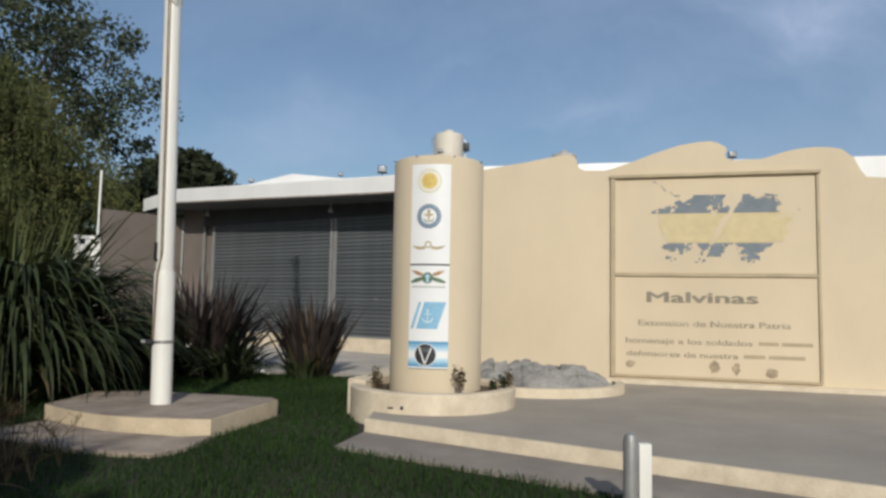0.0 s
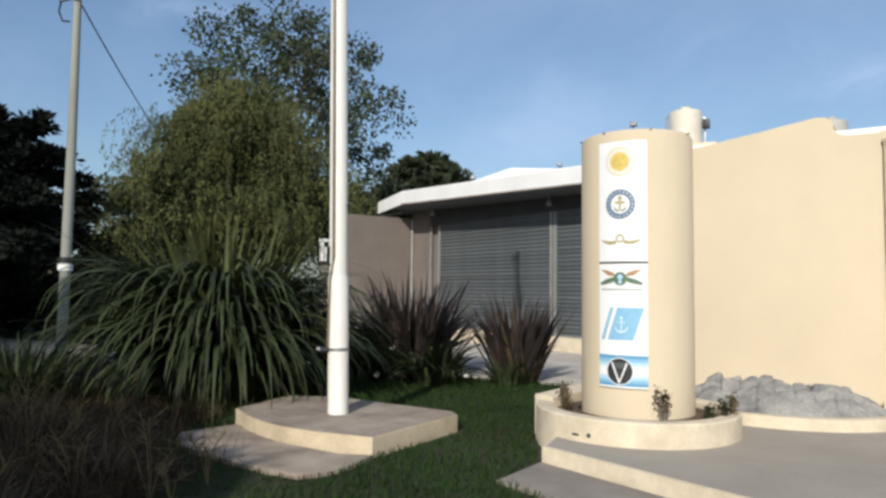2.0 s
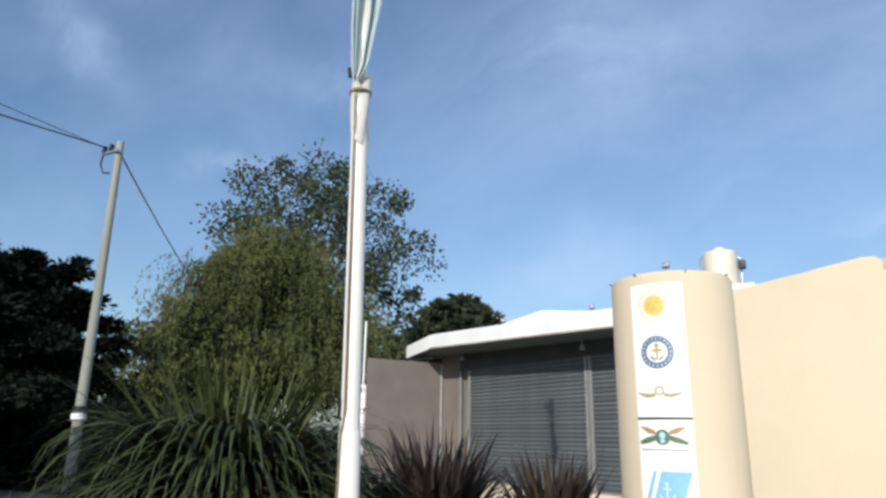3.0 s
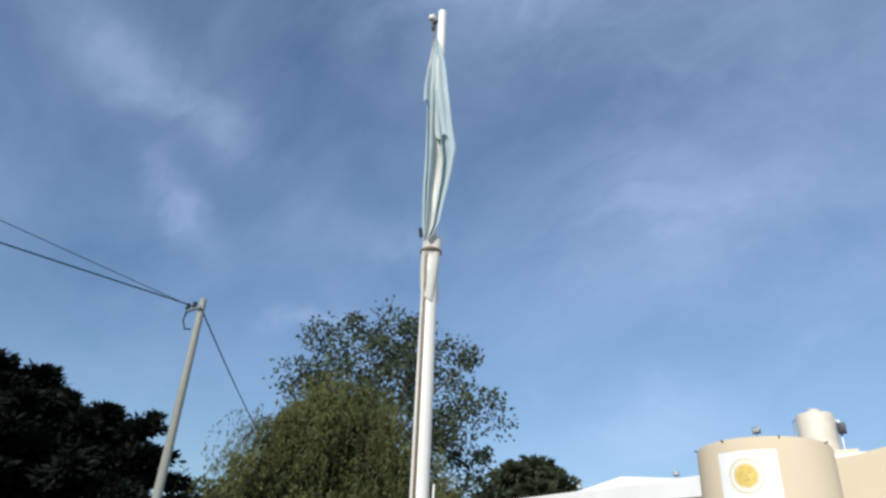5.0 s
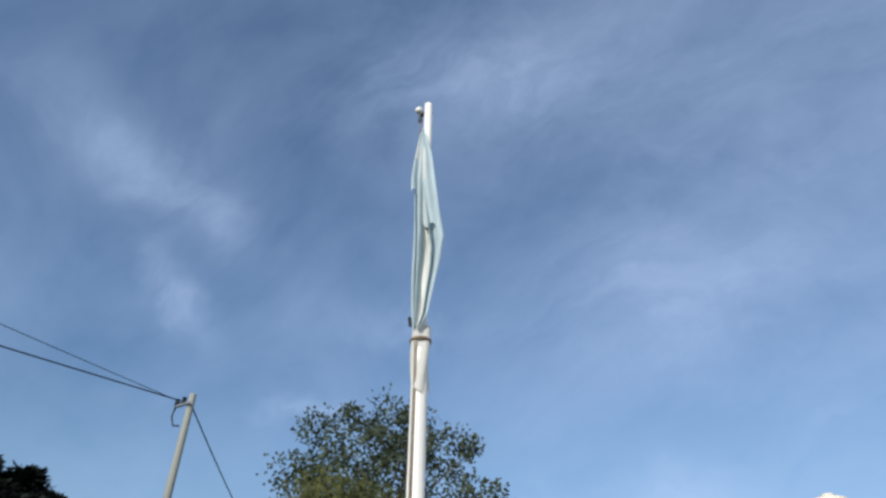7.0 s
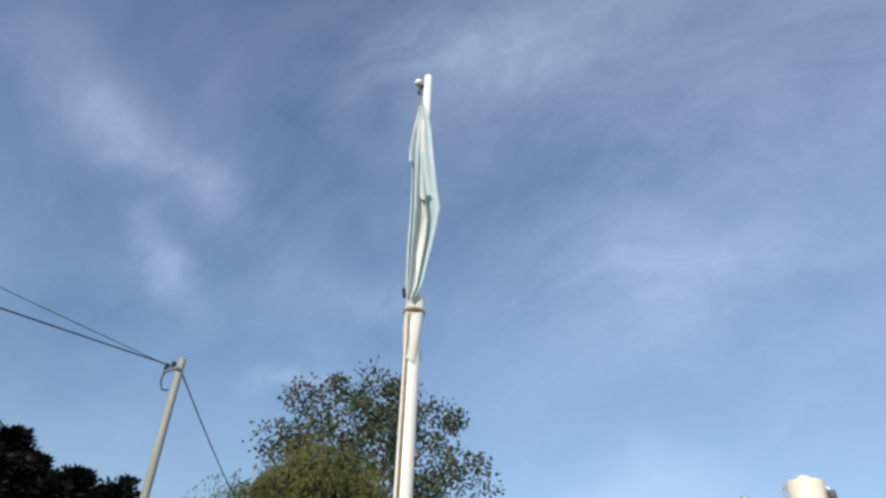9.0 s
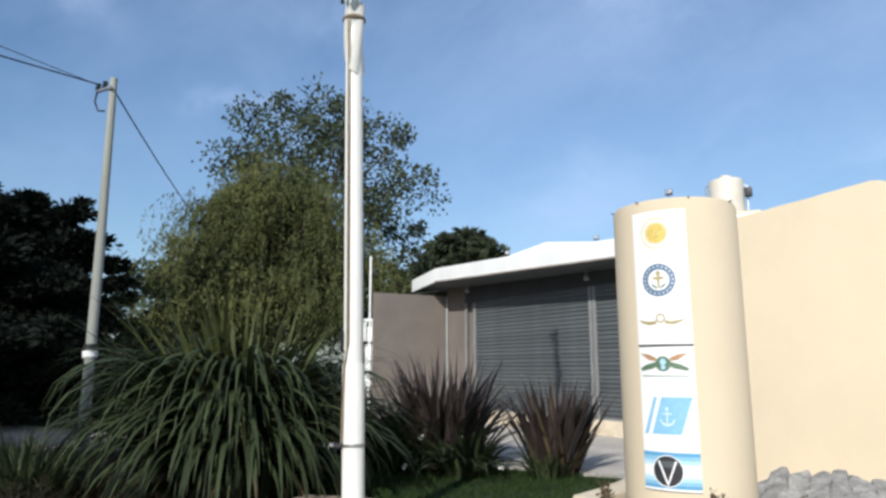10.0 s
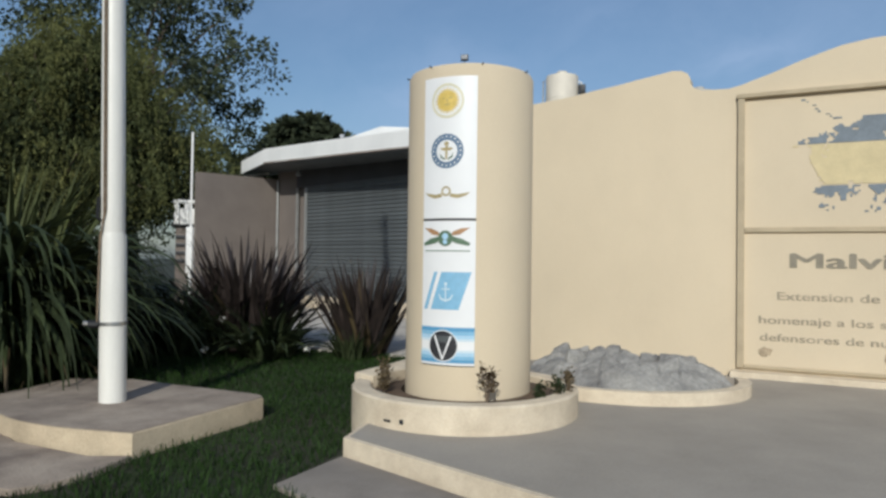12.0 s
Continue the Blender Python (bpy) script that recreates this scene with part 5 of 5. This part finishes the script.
cedar(-20.8, 14.1, 7.0, 5.5, 37, 130000, 0.10, 70)
cedar(-23.0, 12.3, 8.1, 5.5, 36, 140000, 0.12, 74)
cedar(-24.8, 9.0, 10.0, 5.2, 38, 90000, 0.17)
cedar(-23.5, 3.5, 9.5, 5.0, 39, 60000, 0.18)
cedar(-29.5, 17.5, 7.5, 4.8, 41, 50000, 0.2)
# unseen trees added behind the viewer, only to throw shade on the left ground
tree("shade_tree", -3.2, -5.2, 7.0, 2.5, LEAF_POPLAR, 47, 26000, 0.2, "unseen leafy tree added to shade the lawn's left edge", 90, 0.3, 0.25, 1.5, gaps=0.7)
tree("shade_tree", -8.6, -4.6, 9.6, 2.8, LEAF_POPLAR, 48, 34000, 0.2, "unseen leafy tree added to shade the lawn's left edge", 110, 0.3, 0.2, 1.5, gaps=0.7)
tree("shade_tree", -13.6, -4.4, 10.2, 3.5, LEAF_POPLAR, 49, 34000, 0.22, "unseen leafy tree added to shade the lawn's left edge", 110, 0.3, 0.2, 1.5, gaps=0.7)
tree("pine_tree", -19.7, 42.0, 10.4, 2.9, LEAF_PINE, 43, 30000, 0.20, "distant dark pine with a flat crown", 80, 0.35, 0.45, 2.2, gaps=0.6, tight=0.9)
tree("pine_tree", -23.3, 42.6, 8.2, 2.4, LEAF_PINE, 44, 18000, 0.20, "lower distant pine beside the taller one", 60, 0.35, 0.4, 2.2, gaps=0.6, tight=0.9)

rngh = np.random.default_rng(77)
n = 30000
hx = rngh.uniform(-44, -22, n)
hz = rngh.uniform(0, 1, n) * (2.4 + 0.9 * np.sin(hx * 0.9) + 0.6 * np.sin(hx * 2.3 + 1))
hy = 26 + rngh.normal(0, 1.0, n) - 0.25 * (hx + 22)
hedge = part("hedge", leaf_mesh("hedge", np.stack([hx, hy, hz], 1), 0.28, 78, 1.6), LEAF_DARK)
tagged(hedge, "dark rough hedge far behind the road", "hedge", kind="stuff")

# ---- utility pole and its wires ----
up = thing("utility_pole", -11.56, 10.98, 0.0)
part("shaft", tube([(0, 0, 0), (0.02, 0, 4.2), (0.0, 0.0, 7.47)], 0.105, 16, 0.07), POLE_WOOD, up)
br = part("bracket", box(0.5, 0.05, 0.06, -0.15, -0.10, 7.2, 0.006), STEEL, up, "steel bracket with insulators")
for x in (-0.34, -0.12):
    part("insulator", lathe([(0, 7.26), (0.05, 7.26), (0.06, 7.31), (0.035, 7.34), (0.055, 7.38), (0, 7.41)], 12, None, x, -0.10), DARK, br)
part("wire_loop", tube([(-0.34, -0.10, 7.3), (-0.42, -0.10, 7.02), (-0.35, -0.06, 6.82), (-0.15, -0.05, 6.78)], 0.018, 6), DARK, up, "black cable loop")
part("band", lathe([(0.09, 1.80), (0.135, 1.80), (0.135, 1.93), (0.09, 1.93)], 16), WHITE, up, "pale band round the pole")
part("band", lathe([(0.09, 1.96), (0.128, 1.96), (0.128, 2.06), (0.09, 2.06)], 16), DARK, up, "dark band round the pole")
tagged(up, "weathered concrete-grey utility pole with bracket and wires", "utility pole")


def wire(a, b, sag, label, r=0.016):
    a, b = Vector(a), Vector(b)
    pts = [a.lerp(b, t / 16) - Vector((0, 0, sag * 4 * (t / 16) * (1 - t / 16))) for t in range(17)]
    ob = part("wire", tube(pts, r, 6), DARK)
    return tagged(ob, label, "wire", "overhead wires")


wire((-11.9, 10.9, 7.38), (-10.0, -13.0, 4.6), 0.05, "black overhead wire slung from the utility pole")
wire((-11.9, 10.9, 7.36), (-13.0, -13.0, 8.3), 0.05, "thin overhead wire slung from the utility pole", 0.008)
wire((-11.6, 10.98, 7.3), (-27.0, 29.0, 7.6), 0.4, "black overhead wire slung from the utility pole")
far_pole = part("utility_pole", tube([(-27.0, 29.0, 0), (-27.0, 29.0, 8.2)], 0.14, 12, 0.1), POLE_WOOD)
tagged(far_pole, "distant utility pole behind the trees", "utility pole")
far_pole = part("utility_pole", tube([(-13.0, -13.1, 0), (-13.0, -13.1, 8.6)], 0.14, 12, 0.1), POLE_WOOD)
tagged(far_pole, "utility pole behind the viewer that carries the wires", "utility pole")
far_pole = part("utility_pole", tube([(-10.0, -13.1, 0), (-10.0, -13.1, 4.8)], 0.12, 12, 0.1), POLE_WOOD)
tagged(far_pole, "short pole behind the viewer that carries a wire", "utility pole")

# ---- white post, house and car beyond the taupe wall ----
wp = thing("mast", -11.68, 20.35, 0.0)
part("post", box(0.08, 0.08, 1.0, 0, 0, 0, 0.01), WHITE, wp)
part("meter_box", box(0.21, 0.16, 1.34, 0, 0, 1.003, 0.02), WHITE, wp, "tall white box on the post")
part("rod", tube([(0, 0, 2.34), (0.0, 0, 5.12)], 0.032, 10), WHITE, wp, "thin white rod")
tagged(wp, "thin white mast above a tall white box beside the taupe wall", "mast")


def shed(x, y, rz):
    ob = thing("shed", x, y, 0, rz)
    part("wall", box(1.3, 1.3, 2.42, 0, 0, 0, 0.02), TAUPE, ob, "dark shaded wall")
    part("fascia", box(1.5, 1.5, 0.07, 0, 0, 2.423, 0.01), DARK, ob, "dark roof ledge")
    for k in range(5):
        part("upright", box(0.14, 0.10, 0.66, -0.62 + 0.31 * k, -0.66, 2.495, 0.01), WHITE, ob)
    part("rail", box(1.44, 0.12, 0.10, 0, -0.66, 3.157, 0.01), WHITE, ob, "white top rail")
    part("panel", box(1.40, 0.06, 0.50, 0, -0.58, 2.495, 0.01), WHITE, ob, "white boarding")
    for k in range(4):
        part("louvre", box(1.26, 0.05, 0.10, 0, -0.677, 1.30 + 0.25 * k, 0.01), CHAR, ob, "dark louvre")
    return tagged(ob, "small dark shed with a white railed top behind the taupe wall", "shed")


shed(-12.75, 22.3, 25)

# ---- lawn ----
def inside(px, py, poly):
    hit = np.zeros(len(px), bool)
    for k in range(len(poly)):
        (x0, y0), (x1, y1) = poly[k], poly[(k + 1) % len(poly)]
        if y0 == y1:
            continue
        cross = ((y0 > py) != (y1 > py)) & (px < (x1 - x0) * (py - y0) / (y1 - y0) + x0)
        hit ^= cross
    return hit


def blades_on(n, x0, x1, y0, y1, seed, avoid):
    r = np.random.default_rng(seed)
    px, py = r.uniform(x0, x1, n), r.uniform(y0, y1, n)
    keep = np.ones(n, bool)
    for poly in avoid:
        keep &= ~inside(px, py, poly)
    return np.stack([px[keep], py[keep], np.zeros(keep.sum())], 1)


PED = [(-4.5, 7.8), (-2.35, 7.4), (-2.1, 8.9), (-3.0, 9.1), (-4.5, 9.1)]
SLAB = [(-4.5, 7.3), (-4.0, 6.86), (-2.75, 6.58), (-2.4, 6.65), (-2.30, 7.05), (-2.35, 7.45), (-4.4, 7.85)]
PAVE = [(-1.1, 7.22), (6.0, 3.6), (9, 4), (9, 11), (-0.7, 12.1), (-1.35, 9.1), (-1.05, 8.0)]
WEEDS = [(-7.5, 3.2), (-2.7, 3.2), (-3.2, 6.2), (-4.6, 6.95), (-4.8, 8.2), (-7.5, 8.4)]
YARD = [(-9.0, 13.6), (-1.3, 12.9), (-1.3, 19), (-10.6, 24)]
roots = blades_on(170000, -7.5, 2.5, 3.2, 13.4, 91, (PED, SLAB, PAVE, YARD, WEEDS))
n = len(roots)
r = np.random.default_rng(92)
patch = np.array([noise.noise(Vector((x * 0.9, y * 0.9, 0))) for x, y, _ in roots[::1]])
ln = np.clip(0.055 + 0.03 * patch + r.normal(0, 0.012, n), 0.02, 0.13)
lawn = part("lawn_grass", blade_mesh("lawn_grass", roots, r.uniform(0, 6.28, n), ln, r.uniform(0.8, 1.5, n), r.uniform(0.004, 0.008, n), r.uniform(0.2, 1.2, n), 93, segs=2), GRASS)
tagged(lawn, "short dark green lawn grass round the pedestal", "grass", kind="stuff")
roots = np.concatenate([blades_on(26000, -9, 9, -5, 3.2, 191, ()), blades_on(12000, 2.5, 9, 3.2, 5.5, 192, (PAVE,)), blades_on(9000, -9, -7.5, 3.2, 9, 193, ())])
n = len(roots)
outer = part("outer_grass", blade_mesh("outer_grass", roots, r.uniform(0, 6.28, n), r.uniform(0.04, 0.12, n), r.uniform(0.8, 1.5, n), r.uniform(0.008, 0.016, n), r.uniform(0.2, 1.0, n), 194, segs=2), GRASS)
tagged(outer, "short dark green lawn grass towards the street", "grass", kind="stuff")
roots = blades_on(30000, -16, -7.0, 3.5, 12.5, 94, ([(-60, 7.2), (-14.5, 11.0), (-10.5, 11.6), (-13.0, 14.0), (-60, 17)],))
n = len(roots)
rough = part("rough_grass", blade_mesh("rough_grass", roots, r.uniform(0, 6.28, n), r.uniform(0.06, 0.28, n), r.uniform(0.8, 1.5, n), r.uniform(0.006, 0.012, n), r.uniform(0.2, 1.2, n), 95, segs=3), WEED_BROWN)
tagged(rough, "rough dead grass beyond the flax bush", "grass", kind="stuff")
roots = np.concatenate([blades_on(4200, -7.2, -3.0, 3.9, 7.4, 96, (SLAB, PED)), blades_on(1600, -9.0, -4.8, 6.0, 8.8, 97, (SLAB, PED))])
n = len(roots)
dry = part("dry_stalks", blade_mesh("dry_stalks", roots, r.uniform(0, 6.28, n), r.uniform(0.10, 0.45, n), r.uniform(0.5, 1.5, n), r.uniform(0.003, 0.006, n), r.uniform(0.0, 1.0, n), 98, segs=3), WEED_BROWN)
tagged(dry, "dead brown stalks in the grass before the flax bush", "dry grass", kind="stuff")
px = np.random.default_rng(501)
roots = np.stack([px.uniform(-7.5, -2.7, 42000), px.uniform(3.2, 8.4, 42000), np.zeros(42000)], 1)
roots = roots[inside(roots[:, 0], roots[:, 1], WEEDS) & ~inside(roots[:, 0], roots[:, 1], SLAB)]
n = len(roots)
weeds = part("weed_grass", blade_mesh("weed_grass", roots, px.uniform(0, 6.28, n), px.uniform(0.04, 0.20, n), px.uniform(0.6, 1.5, n), px.uniform(0.004, 0.009, n), px.uniform(0.2, 1.4, n), 502, segs=2), WEED_BROWN)
tagged(weeds, "low brown weeds at the rough edge of the lawn", "weeds", kind="stuff")
